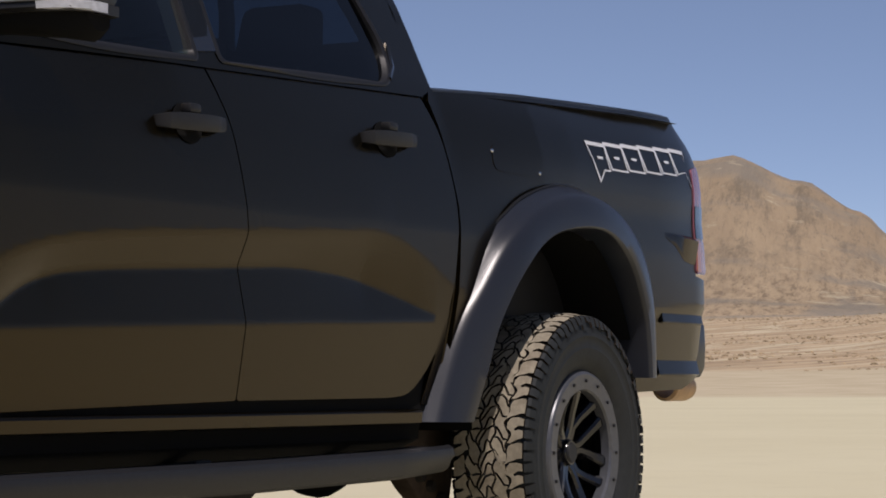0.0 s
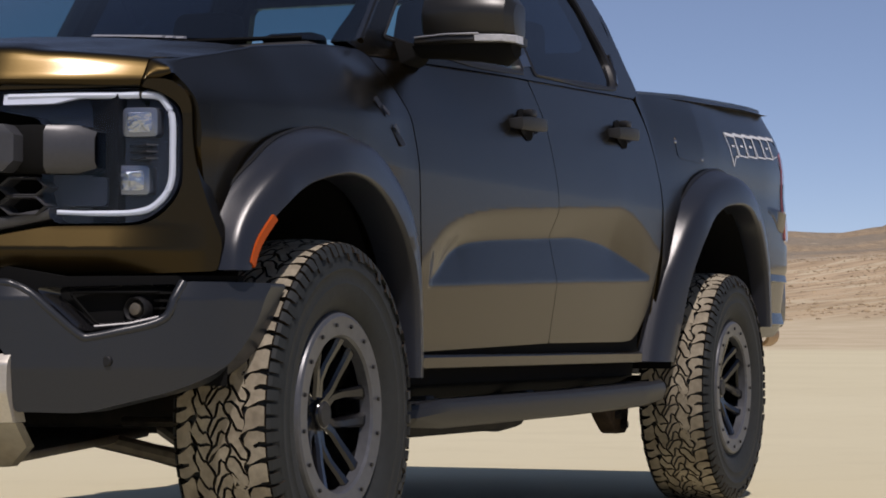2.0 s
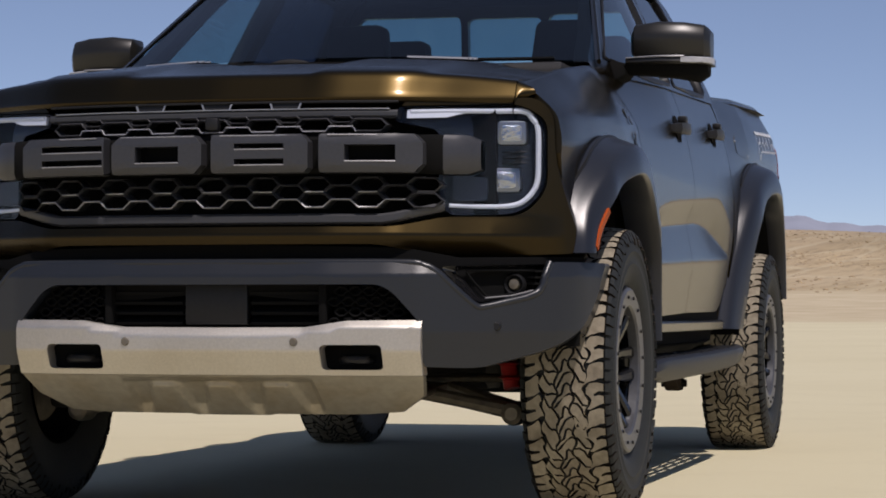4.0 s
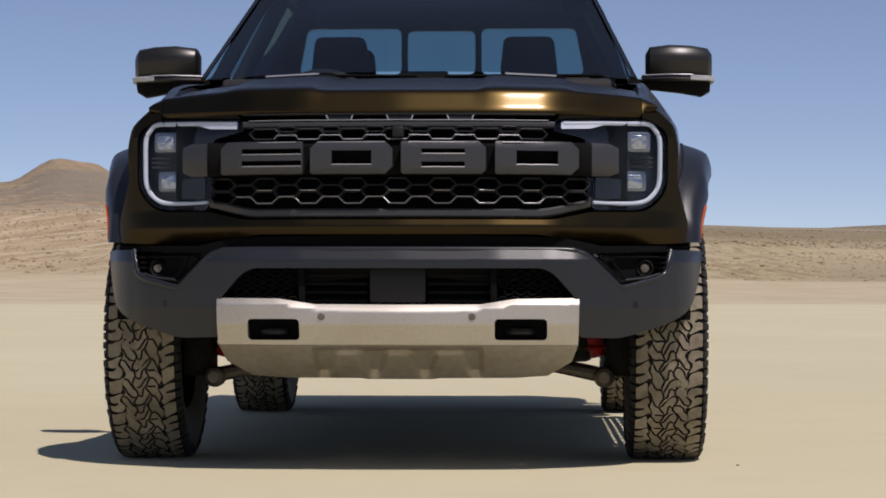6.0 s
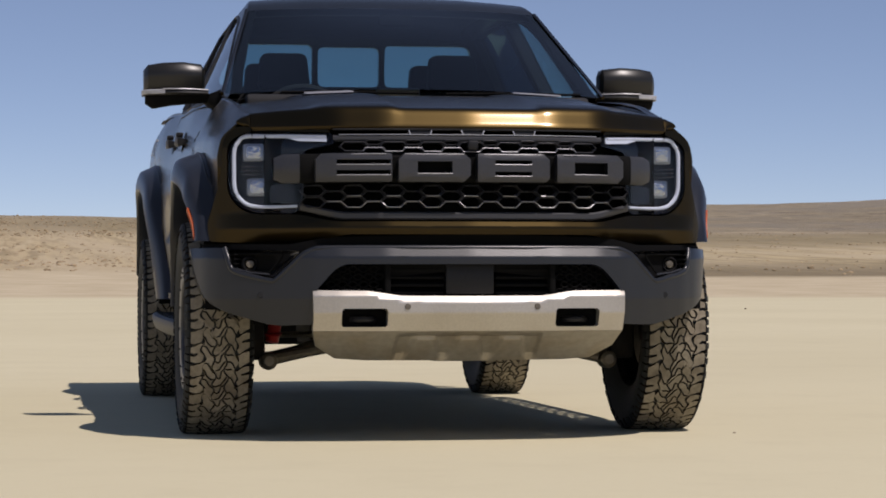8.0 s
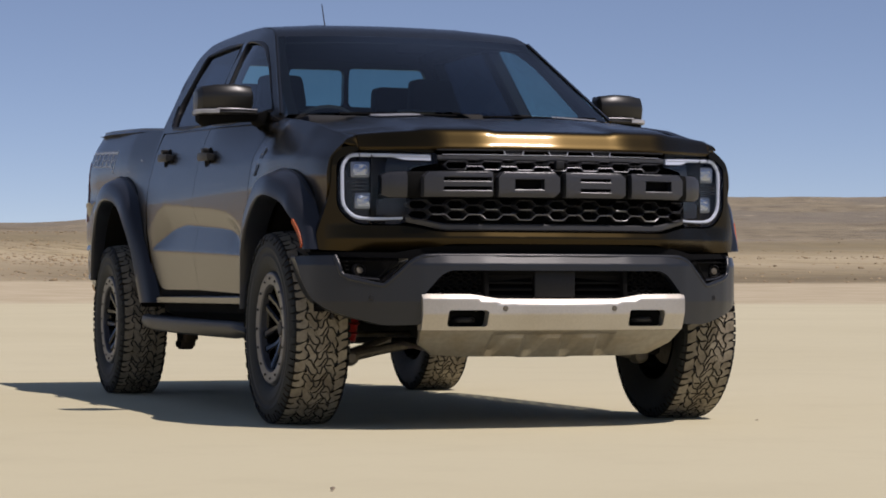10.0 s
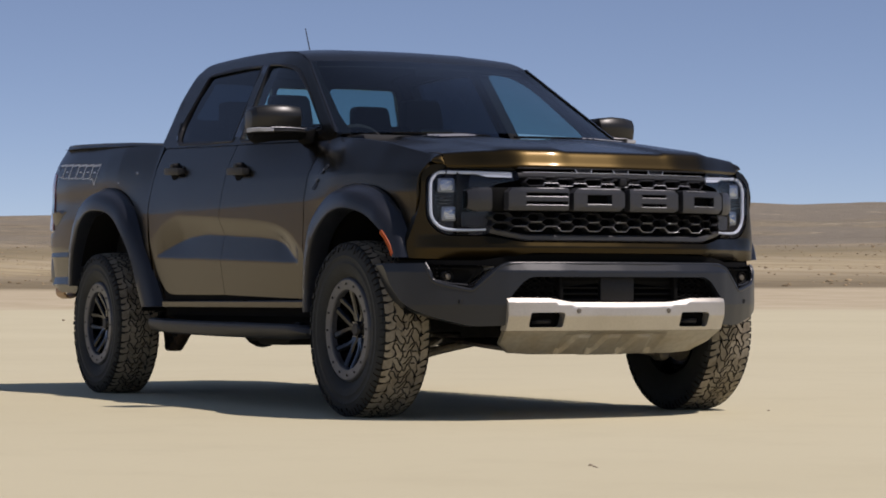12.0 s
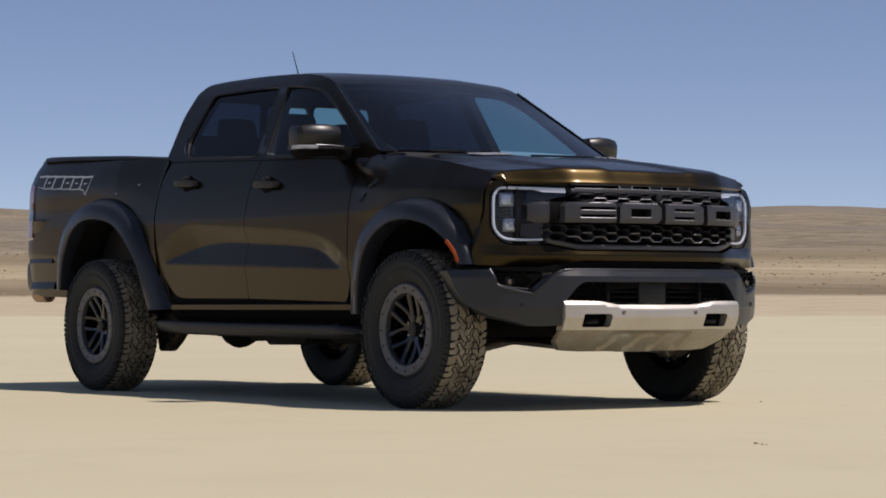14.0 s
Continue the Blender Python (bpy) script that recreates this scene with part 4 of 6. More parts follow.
def block(y0, y1, holes, cut):
    """A raised chamfered block of the bar, with slots."""
    z0, z1 = 0.902, 1.000
    o = [(y0 + 0.004, z0), (y1 - cut[1], z0), (y1, z0 + cut[1]), (y1, z1 - cut[2]), (y1 - cut[2], z1), (y0 + cut[3], z1), (y0, z1 - cut[3]), (y0, z0 + 0.004)]
    s = sheet(o, lambda u, v: (bar_x(u) + 0.036 - 0.5 * max(0.0, abs(v - 0.951) - 0.036), u, v), holes=holes, step_u=0.06, step_v=0.02, thick=0.045, inward=(-1, 0, 0))
    s.normals = []
    b = part("grille_block", s, GRILLE, grille, "raised dark grey block with slots", sharp=20)
    # thin pale bars stand in for the highlights on the bevelled edges
    for h in holes:
        lo, a, c = min(p[1] for p in h), min(p[0] for p in h), max(p[0] for p in h)
        part("slot_highlight", Shape().tube([(bar_x(a + (c - a) * k / 4) + 0.0355, a + (c - a) * k / 4, lo) for k in range(5)], 0.0016, 5), SOFT_EDGE, b)
    part("slot_highlight", Shape().tube([(bar_x(y0 + (y1 - y0) * k / 4) + 0.0305, y0 + 0.022 + (y1 - y0 - 0.044) * k / 4, z1 - 0.003) for k in range(5)], 0.0014, 5), SOFT_EDGE, b)
    return b


block(-0.538, -0.283, [[(-0.470, 0.925), (-0.288, 0.925), (-0.288, 0.942), (-0.470, 0.942)], [(-0.470, 0.961), (-0.288, 0.961), (-0.288, 0.978), (-0.470, 0.978)]], (0.004, 0.004, 0.004, 0.02))
block(-0.260, -0.012, [[(-0.195, 0.930), (-0.075, 0.930), (-0.075, 0.972), (-0.195, 0.972)]], (0.02, 0.022, 0.022, 0.022))
block(0.014, 0.268, [[(0.075, 0.922), (0.205, 0.922), (0.205, 0.938), (0.075, 0.938)], [(0.075, 0.962), (0.205, 0.962), (0.205, 0.977), (0.075, 0.977)]], (0.004, 0.012, 0.020, 0.004))
block(0.296, 0.548, [[(0.360, 0.930), (0.485, 0.930), (0.485, 0.972), (0.360, 0.972)]], (0.004, 0.022, 0.022, 0.004))

# black sheet as shade between fascia and bumper, with the fog lamp pockets
gap = rounded(mirrored([(0.0, 0.60), (0.55, 0.55), (0.86, 0.57), (0.905, 0.692), (0.62, 0.688), (0.50, 0.712), (0.0, 0.724)]), 0.0)
part("bumper_gap_shade", sheet(gap, lambda u, v: (bump_x(u) - 0.055, u, v), step_u=0.05, step_v=0.1, thick=0.02, inward=(-1, 0, 0)), VOID, truck, "black sheet in place of the shaded gap above the bumper")
bumper_out = mirrored([(0.0, 0.619), (0.44, 0.619, 0.03), (0.475, 0.600, 0.03), (0.536, 0.530, 0.01), (0.550, 0.410, 0.01), (0.675, 0.406, 0.03), (0.829, 0.450, 0.05), (0.902, 0.492, 0.04), (0.930, 0.58, 0.04), (0.945, 0.678, 0.01), (0.840, 0.678, 0.01), (0.822, 0.597, 0.03), (0.68, 0.556, 0.03), (0.565, 0.662, 0.05), (0.52, 0.675, 0.03), (0.0, 0.675)])


def bumper_put(u, v):
    x = bump_x(u)
    x -= 0.5 * max(0.0, v - 0.645) + 0.16 * max(0.0, 0.50 - v)
    return (x, u, v)


bumper = part("front_bumper", sheet(rounded(bumper_out, 0.0, 4), bumper_put, step_u=0.015, step_v=0.012, thick=0.07, inward=(-1, 0, 0)), GREY, truck, "satin dark grey front bumper with a silver bar")
for sy in (1, -1):
    pocket = Shape()
    outl = rounded([(0.585, 0.665, 0.02), (0.672, 0.572, 0.02), (0.818, 0.602, 0.02), (0.832, 0.672, 0.01)], 0.02)
    a = [(bump_x(u) - 0.012, sy * u, v) for u, v in outl]
    b = [(bump_x(u) - 0.055, sy * (0.74 + (u - 0.74) * 0.82), 0.625 + (v - 0.625) * 0.75) for u, v in outl]
    pocket.rows([a, b], closed=True)
    fog = part("fog_lamp", pocket, GLOSS, truck, "small round fog lamp in a gloss black pocket")
    part("fog_lens", Shape().lathe([(0, 0.004), (0.012, 0.002), (0.015, -0.004), (0.017, -0.02)], 20, axis="x", at=(2.258, sy * 0.752, 0.620)), STEEL, fog, "round clear fog lamp")
    part("fog_ring", Shape().lathe([(0.018, -0.01), (0.024, 0.0), (0.028, -0.008), (0.028, -0.03)], 20, axis="x", at=(2.262, sy * 0.752, 0.620)), BLACK, fog)
    part("pocket_trim", Shape().tube([(bump_x(u) - 0.018, sy * u, z) for u, z in ((0.69, 0.584), (0.75, 0.590), (0.80, 0.604))], 0.0035, 6), GRILLE, fog, "thin bright trim line")
    bezel = rounded([(0.640, 0.655), (0.690, 0.588), (0.795, 0.600), (0.808, 0.655)], 0.012, 3)
    loop = [(bump_x(u) - 0.030, sy * u, v) for u, v in bezel]
    part("pocket_bezel", Shape().tube(loop + loop[:2], 0.0036, 6), VOID, fog, "dark frame round the fog lamp")
    for k in range(3):
        part("pocket_fin", Shape().box((bump_x(0.80) - 0.03, sy * 0.803, 0.622 + 0.016 * k), (0.03, 0.035, 0.005), (0, 0, -sy * 40)), VOID, fog)
    lip = [(0.835, 0.676), (0.826, 0.64), (0.816, 0.606), (0.79, 0.588), (0.74, 0.574), (0.69, 0.562), (0.668, 0.566), (0.62, 0.612), (0.578, 0.652), (0.545, 0.668), (0.50, 0.674), (0.25, 0.675), (0.0, 0.675)]
    part("bumper_lip", Shape().tube(curve([(bumper_put(u, v)[0] - 0.008, sy * u, v) for u, v in lip], 4), 0.0100, 12), GREY, bumper, "rounded edge of the bumper")
    part("parking_sensor", Shape().lathe([(0, 0.003), (0.009, 0.003), (0.011, 0.0), (0.011, -0.01)], 16, axis="x", at=(bumper_put(0.72, 0.513)[0] + 0.001, sy * 0.72, 0.513)), BLACK, bumper, "round parking sensor")

# lower opening, closed by a black sheet in place of its inner shade
low = part("lower_grille", sheet(rounded(mirrored([(0.0, 0.50), (0.55, 0.50), (0.50, 0.625), (0.0, 0.625)]), 0.0), lambda u, v: (bump_x(u) - 0.10, u, v), step_u=0.08, step_v=0.2, thick=0.02, inward=(-1, 0, 0)), VOID, truck, "black lower grille with side honeycomb and bars")
for sy in (1, -1):
    for r in range(4):
        for k in range(6):
            cy, cz = 0.318 + 0.036 * k + (0.018 if r % 2 else 0), 0.522 + 0.027 * r
            if cy + 0.02 < 0.535 - (cz - 0.53) * 0.8:
                part("grille_cell", hex_cell(sy * cy, cz, 0.040, 0.026, 0.0058, lambda u, v: bump_x(u) - 0.034, 0.0), VOID, low, sharp=20)
    part("opening_post", Shape().box((bump_x(0.28) - 0.06, sy * 0.290, 0.568), (0.07, 0.020, 0.10)), VOID, low, bevel=0.005)
    for k in range(4):
        part("shutter_bar", Shape().box((2.38, sy * 0.185, 0.528 + 0.026 * k), (0.05, 0.185, 0.008), (0, 20, 0)), VOID, low)
part("radar_cover", Shape().box((2.395, 0, 0.568), (0.03, 0.17, 0.105)), BLACK, low, "flat dark radar cover", bevel=0.006)

# silver bar with tow hook openings, and the skid plate under it
bar_top = [(0.0, 0.509), (0.25, 0.510), (0.36, 0.527), (0.547, 0.529)]
tow = [rounded([(s * 0.294, 0.402), (s * 0.452, 0.402), (s * 0.452, 0.466), (s * 0.294, 0.466)], 0.014) for s in (1, -1)]
bar_line = [(0.0, 0.388), (0.546, 0.388), (0.549, 0.529)] + bar_top[-2::-1]


def silver_put(u, v):
    t = table(bar_top, abs(u))
    x = bump_x(u) + 0.014 - 0.9 * max(0.0, v - (t - 0.018)) - 0.45 * max(0.0, 0.452 - v)
    return (x, u, v)


part("silver_bar", sheet(mirrored(bar_line), silver_put, holes=tow, step_u=0.04, step_v=0.012, thick=0.05, inward=(-1, 0, 0)), SILVER, bumper, "brushed silver bumper bar with two tow openings")
for sy in (1, -1):
    part("parking_sensor", Shape().lathe([(0, 0.003), (0.009, 0.003), (0.011, 0.0), (0.011, -0.01)], 16, axis="x", at=(silver_put(0.227, 0.473)[0] + 0.001, sy * 0.227, 0.473)), STEEL, bumper, "round parking sensor")
    hook = Shape().tube(curve([(2.36, sy * 0.33, 0.425), (2.40, sy * 0.34, 0.427), (2.415, sy * 0.37, 0.428), (2.40, sy * 0.405, 0.427), (2.36, sy * 0.415, 0.425)], 4), 0.011, 8)
    part("tow_hook", hook, BLACK, truck, "black forged tow hook")
    # black box puts the shade inside the tow opening into colour
    part("tow_shade_box", Shape().box((2.36, sy * 0.373, 0.435), (0.05, 0.19, 0.09)), VOID, bumper)


def skid_put(u, v):
    x = bump_x(u) - 0.022 - (0.388 - v) * 1.55
    # a shallow recess with three proud pads, sloping at their tops and sides
    d = abs(u - 0.154 * max(-1, min(1, round(u / 0.154))))
    wide = 0.046 + 0.35 * max(0.0, 0.366 - v)
    pad = min(1.0, max(0.0, (wide - d) / 0.020)) * min(1.0, max(0.0, (0.376 - v) / 0.018))
    edge = min(1.0, max(0.0, (0.262 - abs(u)) / 0.02)) * min(1.0, max(0.0, (0.378 - v) / 0.006))
    low = min(1.0, max(0.0, (v - 0.280) / 0.030))
    return (x - 0.026 * edge * low * (1.0 - pad), u, v)


skid_out = mirrored([(0.0, 0.279), (0.10, 0.279), (0.12, 0.282), (0.35, 0.283), (0.455, 0.290), (0.528, 0.335), (0.546, 0.387), (0.0, 0.387)])
skid = part("skid_plate", sheet(skid_out, skid_put, step_u=0.008, step_v=0.006, thick=0.03, inward=(-1, 0, 0)), SKID, truck, "dusty silver ribbed skid plate under the nose")
part("belly_plate", Shape().prism([(-0.44, 2.24), (0.44, 2.24), (0.40, 1.55), (-0.40, 1.55)], lambda u, v, k: (v, u, 0.292 + (2.24 - v) * 0.05 + k), 0.0, 0.02), SKID, skid, bevel=0.006)

# ---- cab: pillars, roof, glass ----
def cab_y(x, z):
    y = soft_table([(1.24, 0.838), (1.30, 0.822), (1.37, 0.796), (1.46, 0.752), (1.60, 0.688), (1.72, 0.622), (1.80, 0.555), (1.86, 0.46)], z, 0.02)
    if x > 0.2:
        y -= 0.085 * min(1.0, (x - 0.2) / 0.9) ** 1.4
    return y


def on_cab(off):
    return lambda u, v: (u, cab_y(u, v) + off, v)


CAB_SIDE = [(1.165, 1.296), (0.96, 1.41), (0.78, 1.525), (0.50, 1.698), (0.36, 1.748), (0.12, 1.780), (-0.30, 1.800), (-0.72, 1.802), (-0.93, 1.790), (-0.985, 1.750), (-1.015, 1.62), (-1.020, 1.50), (-1.012, 1.362), (-0.945, 1.337), (-0.72, 1.329), (0.08, 1.300), (0.6, 1.285), (1.06, 1.271)]
WIN_F = rounded([(0.955, 1.330, 0.03), (0.60, 1.575, 0.2), (0.42, 1.668, 0.12), (0.20, 1.703, 0.1), (0.045, 1.713, 0.02), (0.115, 1.318, 0.02), (0.5, 1.306, 0.3)], 0.02)
WIN_R = rounded([(0.015, 1.322, 0.03), (-0.045, 1.715, 0.02), (-0.40, 1.730, 0.2), (-0.765, 1.720, 0.03), (-0.838, 1.45, 0.05), (-0.785, 1.352, 0.08), (-0.4, 1.336, 0.2)], 0.02)
cab = both("cab_side", sheet(CAB_SIDE, on_cab(0), holes=(WIN_F, WIN_R), step_u=0.06, step_v=0.03, thick=0.045), PAINT, truck, "glossy dark bronze cab side and pillars")
for c, flipped in zip(cab, (False, True)):
    for nm, o, m in (("front_window", WIN_F, SIDEGLASS), ("rear_window", WIN_R, DARKGLASS)):
        g = sheet(o, on_cab(-0.012), step_u=0.15, step_v=0.08, thick=0)
        w = part(nm, g.flip() if flipped else g, m, truck, "dark tinted side window glass")
        w.visible_shadow = False
        seal = Shape()
        loop = [(u, cab_y(u, v) + 0.001, v) for u, v in o]
        cx, cz = sum(p[0] for p in o) / len(o), sum(p[1] for p in o) / len(o)
        loops = []
        for grow, off in ((-0.006, -0.055), (-0.008, 0.001), (0.002, 0.006), (0.012, 0.002)):
            row = []
            for u, v in o:
                k = Vector((u - cx, v - cz)).normalized() * grow
                row.append((u + k.x, cab_y(u + k.x, v + k.y) + off, v + k.y))
            loops.append(row)
        seal.rows(loops, closed=True)
        part("window_seal", seal.flip() if flipped else seal, BLACK, w, sharp=60)
    post = Shape().prism([(0.108, 1.335), (0.022, 1.345), (-0.038, 1.713), (0.038, 1.711)], lambda u, v, k: (u, cab_y(u, v) + 0.003 - k, v), 0.02, 0.0)
    part("door_post", post.flip() if flipped else post, GLOSS, truck, "gloss black door post")
    quarter = Shape().tube([(-0.855, cab_y(-0.85, 1.47) + 0.004, 1.47), (-0.835, cab_y(-0.83, 1.41) + 0.004, 1.405), (-0.79, cab_y(-0.79, 1.37) + 0.004, 1.368)], 0.007, 6)
    part("corner_trim", quarter.flip() if flipped else quarter, GLOSS, truck, "gloss black trim at the window corner")

ROOF_RAIL = [(0.50, 1.698), (0.36, 1.748), (0.12, 1.780), (-0.30, 1.800), (-0.72, 1.802), (-0.93, 1.790), (-0.985, 1.750)]
rail = curve(ROOF_RAIL, 5)


def crown(x):
    return lerp_table([(-1.0, 0.020), (-0.85, 0.034), (-0.3, 0.034), (0.2, 0.020), (0.5, 0.010)], x)


roof = Shape()
rows = []
for p in rail:
    e = cab_y(p.x, p.y) - 0.002
    row = []
    for i in range(25):
        y = -e + 2 * e * i / 24
        u = y / e
        ridge = 0.006 * max(0, 1 - abs(abs(y) - 0.33) / 0.05)
        row.append((p.x + 0.10 * max(0, p.x) * 2 * (1 - u * u) * 0.6, y, p.y + crown(p.x) * (1 - abs(u) ** 2.4) + ridge * min(1, crown(p.x) * 20)))
    rows.append(row)
roof.rows(rows)
part("roof", roof, PAINT, truck, "glossy dark bronze roof", sharp=50)
part("headliner", Shape().rows([[(x, y * 0.97, z - 0.03) for x, y, z in r] for r in rows]), SEAT, truck, "dark roof lining")
# windscreen
top = [Vector(p) for p in rows[0]]


def cowl_line(u):
    return Vector((1.335 - 0.19 * u * u, 0.765 * u, 1.298 + 0.012 * (1 - u * u)))


screen_rows = []
for s in range(9):
    k = s / 8
    row = []
    for i in range(25):
        u = -1 + 2 * i / 24
        p = cowl_line(u) * (1 - k) + top[i] * k
        bulge = 0.035 * math.sin(math.pi * k) * (1 - u * u)
        row.append((p.x + bulge * 0.4, p.y, p.z + bulge * 0.6))
    screen_rows.append(row)
screen = part("windscreen", Shape().rows([[tuple(Vector(r[0]).lerp(Vector(r[1]), 0.14))] + r[1:-1] + [tuple(Vector(r[-1]).lerp(Vector(r[-2]), 0.14))] for r in screen_rows]), WINDSCREEN, truck, "dark tinted windscreen", sharp=80)
screen.visible_shadow = False
for first_end in (True, False):
    band = Shape()
    ends = [(Vector(r[0]), Vector(r[0]).lerp(Vector(r[1]), 0.14)) if first_end else (Vector(r[-1]).lerp(Vector(r[-2]), 0.14), Vector(r[-1])) for r in screen_rows]
    band.rows([[(p.x + 0.004, p.y, p.z + 0.006) for p in pair] for pair in ends])
    part("screen_border", band, GLOSS, screen, "black border of the windscreen")
for sy in (1, -1):
    ap = [(r[0] if sy < 0 else r[-1]) for r in screen_rows]
    s = Shape().tube([(x - 0.004, y, z + 0.002) for x, y, z in ap], 0.008, 8)
    part("a_pillar", s, PAINT, truck, "dark bronze windscreen pillar")
cowl = Shape().rows([[(1.40 - 0.20 * u * u, 0.74 * u, 1.272) for u in (-1, -0.5, 0, 0.5, 1)], [(1.22 - 0.12 * u * u, 0.74 * u, 1.282) for u in (-1, -0.5, 0, 0.5, 1)]])
part("cowl", cowl, BLACK, truck, "black cowl under the windscreen")
for sy, y0 in ((1, 0.10), (-1, -0.55)):
    arm = Shape().tube([(1.30, y0, 1.296), (1.285, y0 + 0.25, 1.300), (1.24, y0 + 0.55, 1.302)], 0.006, 6)
    part("wiper", arm, VOID, truck, "black wiper arm")
part("mirror_pod", Shape().box((0.60, 0, 1.655), (0.04, 0.15, 0.05)), VOID, truck, "interior rear view mirror", bevel=0.015)

# back of the cab with its three-pane window
back_out = rounded([(-0.80, 1.32), (0.80, 1.32), (0.70, 1.58), (0.60, 1.75), (0.50, 1.81), (-0.50, 1.81), (-0.60, 1.75), (-0.70, 1.58)], 0.03)
back_hole = [rounded([(-0.625, 1.50), (-0.175, 1.50), (-0.175, 1.70), (-0.585, 1.70)], 0.03), rounded([(-0.148, 1.50), (0.148, 1.50), (0.148, 1.69), (-0.148, 1.69)], 0.03), rounded([(0.175, 1.50), (0.625, 1.50), (0.585, 1.70), (0.175, 1.70)], 0.03)]
part("cab_back", sheet(back_out, lambda u, v: (-1.015 + max(0, v - 1.6) * 0.15, u, v), holes=back_hole, step_u=0.2, step_v=0.2, thick=0.04, inward=(1, 0, 0)), PAINT, truck, "dark bronze back wall of the cab")
for h in back_hole:
    g = part("back_window", sheet(h, lambda u, v: (-1.0 + max(0, v - 1.6) * 0.15, u, v), step_u=0.3, step_v=0.3, thick=0, inward=(1, 0, 0)), SIDEGLASS, truck, "tinted rear window pane")
    g.visible_shadow = False

# ---- interior ----
def seat(x, y, w, name, label, back_z=1.42, head_z=1.60):
    base = Shape().prism(rounded([(x - 0.25, 0.72), (x + 0.27, 0.72), (x + 0.28, 0.88), (x - 0.22, 0.86)], 0.06), lambda u, v, k: (u, y + k, v), -w / 2, w / 2)
    st = part(name, base, SEAT, truck, label, bevel=0.03)
    part("backrest", Shape().prism(rounded([(x - 0.20, 0.85), (x - 0.08, 0.85), (x - 0.22, back_z), (x - 0.34, back_z)], 0.04), lambda u, v, k: (u, y + k, v), -w / 2, w / 2), SEAT, st, bevel=0.035)
    part("headrest", Shape().prism(rounded([(y - 0.118, head_z - 0.165), (y + 0.118, head_z - 0.165), (y + 0.102, head_z), (y - 0.102, head_z)], 0.034, 6), lambda u, v, k: (x - 0.29 - 0.2 * (v - head_z + 0.155) + k, u, v), -0.05, 0.05), SEAT, st, bevel=0.015)
    for dy in (-0.06, 0.06):
        part("headrest_post", Shape().tube([(x - 0.29, y + dy, back_z - 0.02), (x - 0.30, y + dy, head_z - 0.12)], 0.006, 6), EDGE, st)
    return st


for y in (0.385, -0.385):
    seat(0.05, y, 0.50, "front_seat", "black cloth front seat", 1.42, 1.59)
for y, w in ((0.395, 0.44), (0.0, 0.32), (-0.395, 0.44)):
    seat(-0.60, y, w, "rear_seat", "black cloth rear seat", 1.36, 1.47 if y == 0 else 1.60)
dash = Shape().prism(rounded([(1.28, 0.80), (0.72, 0.80), (0.62, 1.05), (0.66, 1.22), (0.78, 1.292), (1.28, 1.292)], 0.04), lambda u, v, k: (u, k, v), -0.68, 0.68)
part("dashboard", dash, SEAT, truck, "black dashboard", bevel=0.015)
part("centre_screen", Shape().box((0.66, 0, 1.24), (0.02, 0.18, 0.26), (0, 12, 0)), GLOSS, truck, "upright black touch screen", bevel=0.006)
wheel_rim = Shape()
ring_pts = []
c, ax, ay = Vector((0.50, -0.385, 1.205)), Vector((0, 1, 0)), Vector((0.42, 0, 0.91)).normalized()
for k in range(33):
    t = 2 * math.pi * k / 32
    ring_pts.append(c + 0.185 * (math.cos(t) * ax + math.sin(t) * ay))
wheel_rim.tube(ring_pts, 0.016, 8)
sw = part("steering_wheel", wheel_rim, SEAT, truck, "black steering wheel on the right-hand side")
part("wheel_boss", Shape().box(tuple(c), (0.05, 0.15, 0.12), (0, -25, 0)), SEAT, sw, bevel=0.02)
for dy, dz in ((-0.1, 0), (0.1, 0), (0, -0.1)):
    part("wheel_spoke", Shape().box((c.x + dz * 0.42, c.y + dy, c.z + dz * 0.9), (0.02, 0.14 if dy else 0.05, 0.03 if dy else 0.13), (0, -25, 0)), SEAT, sw)
part("cab_floor", Shape().box((0.0, 0, 0.62), (2.1, 1.60, 0.06)).box((1.08, 0, 0.9), (0.05, 1.5, 0.6)).box((-0.99, 0, 0.98), (0.03, 1.56, 0.72)), VOID, truck, "dark cab floor and bulkheads")
for sy in (1, -1):
    part("door_lining", Shape().rows([[(x, sy * (side_y(x, z) - 0.05), z) for x in (-1.0, -0.5, 0, 0.5, 1.04)] for z in (0.6, 0.9, 1.2, 1.31)]), SEAT, truck, "dark inner door lining")

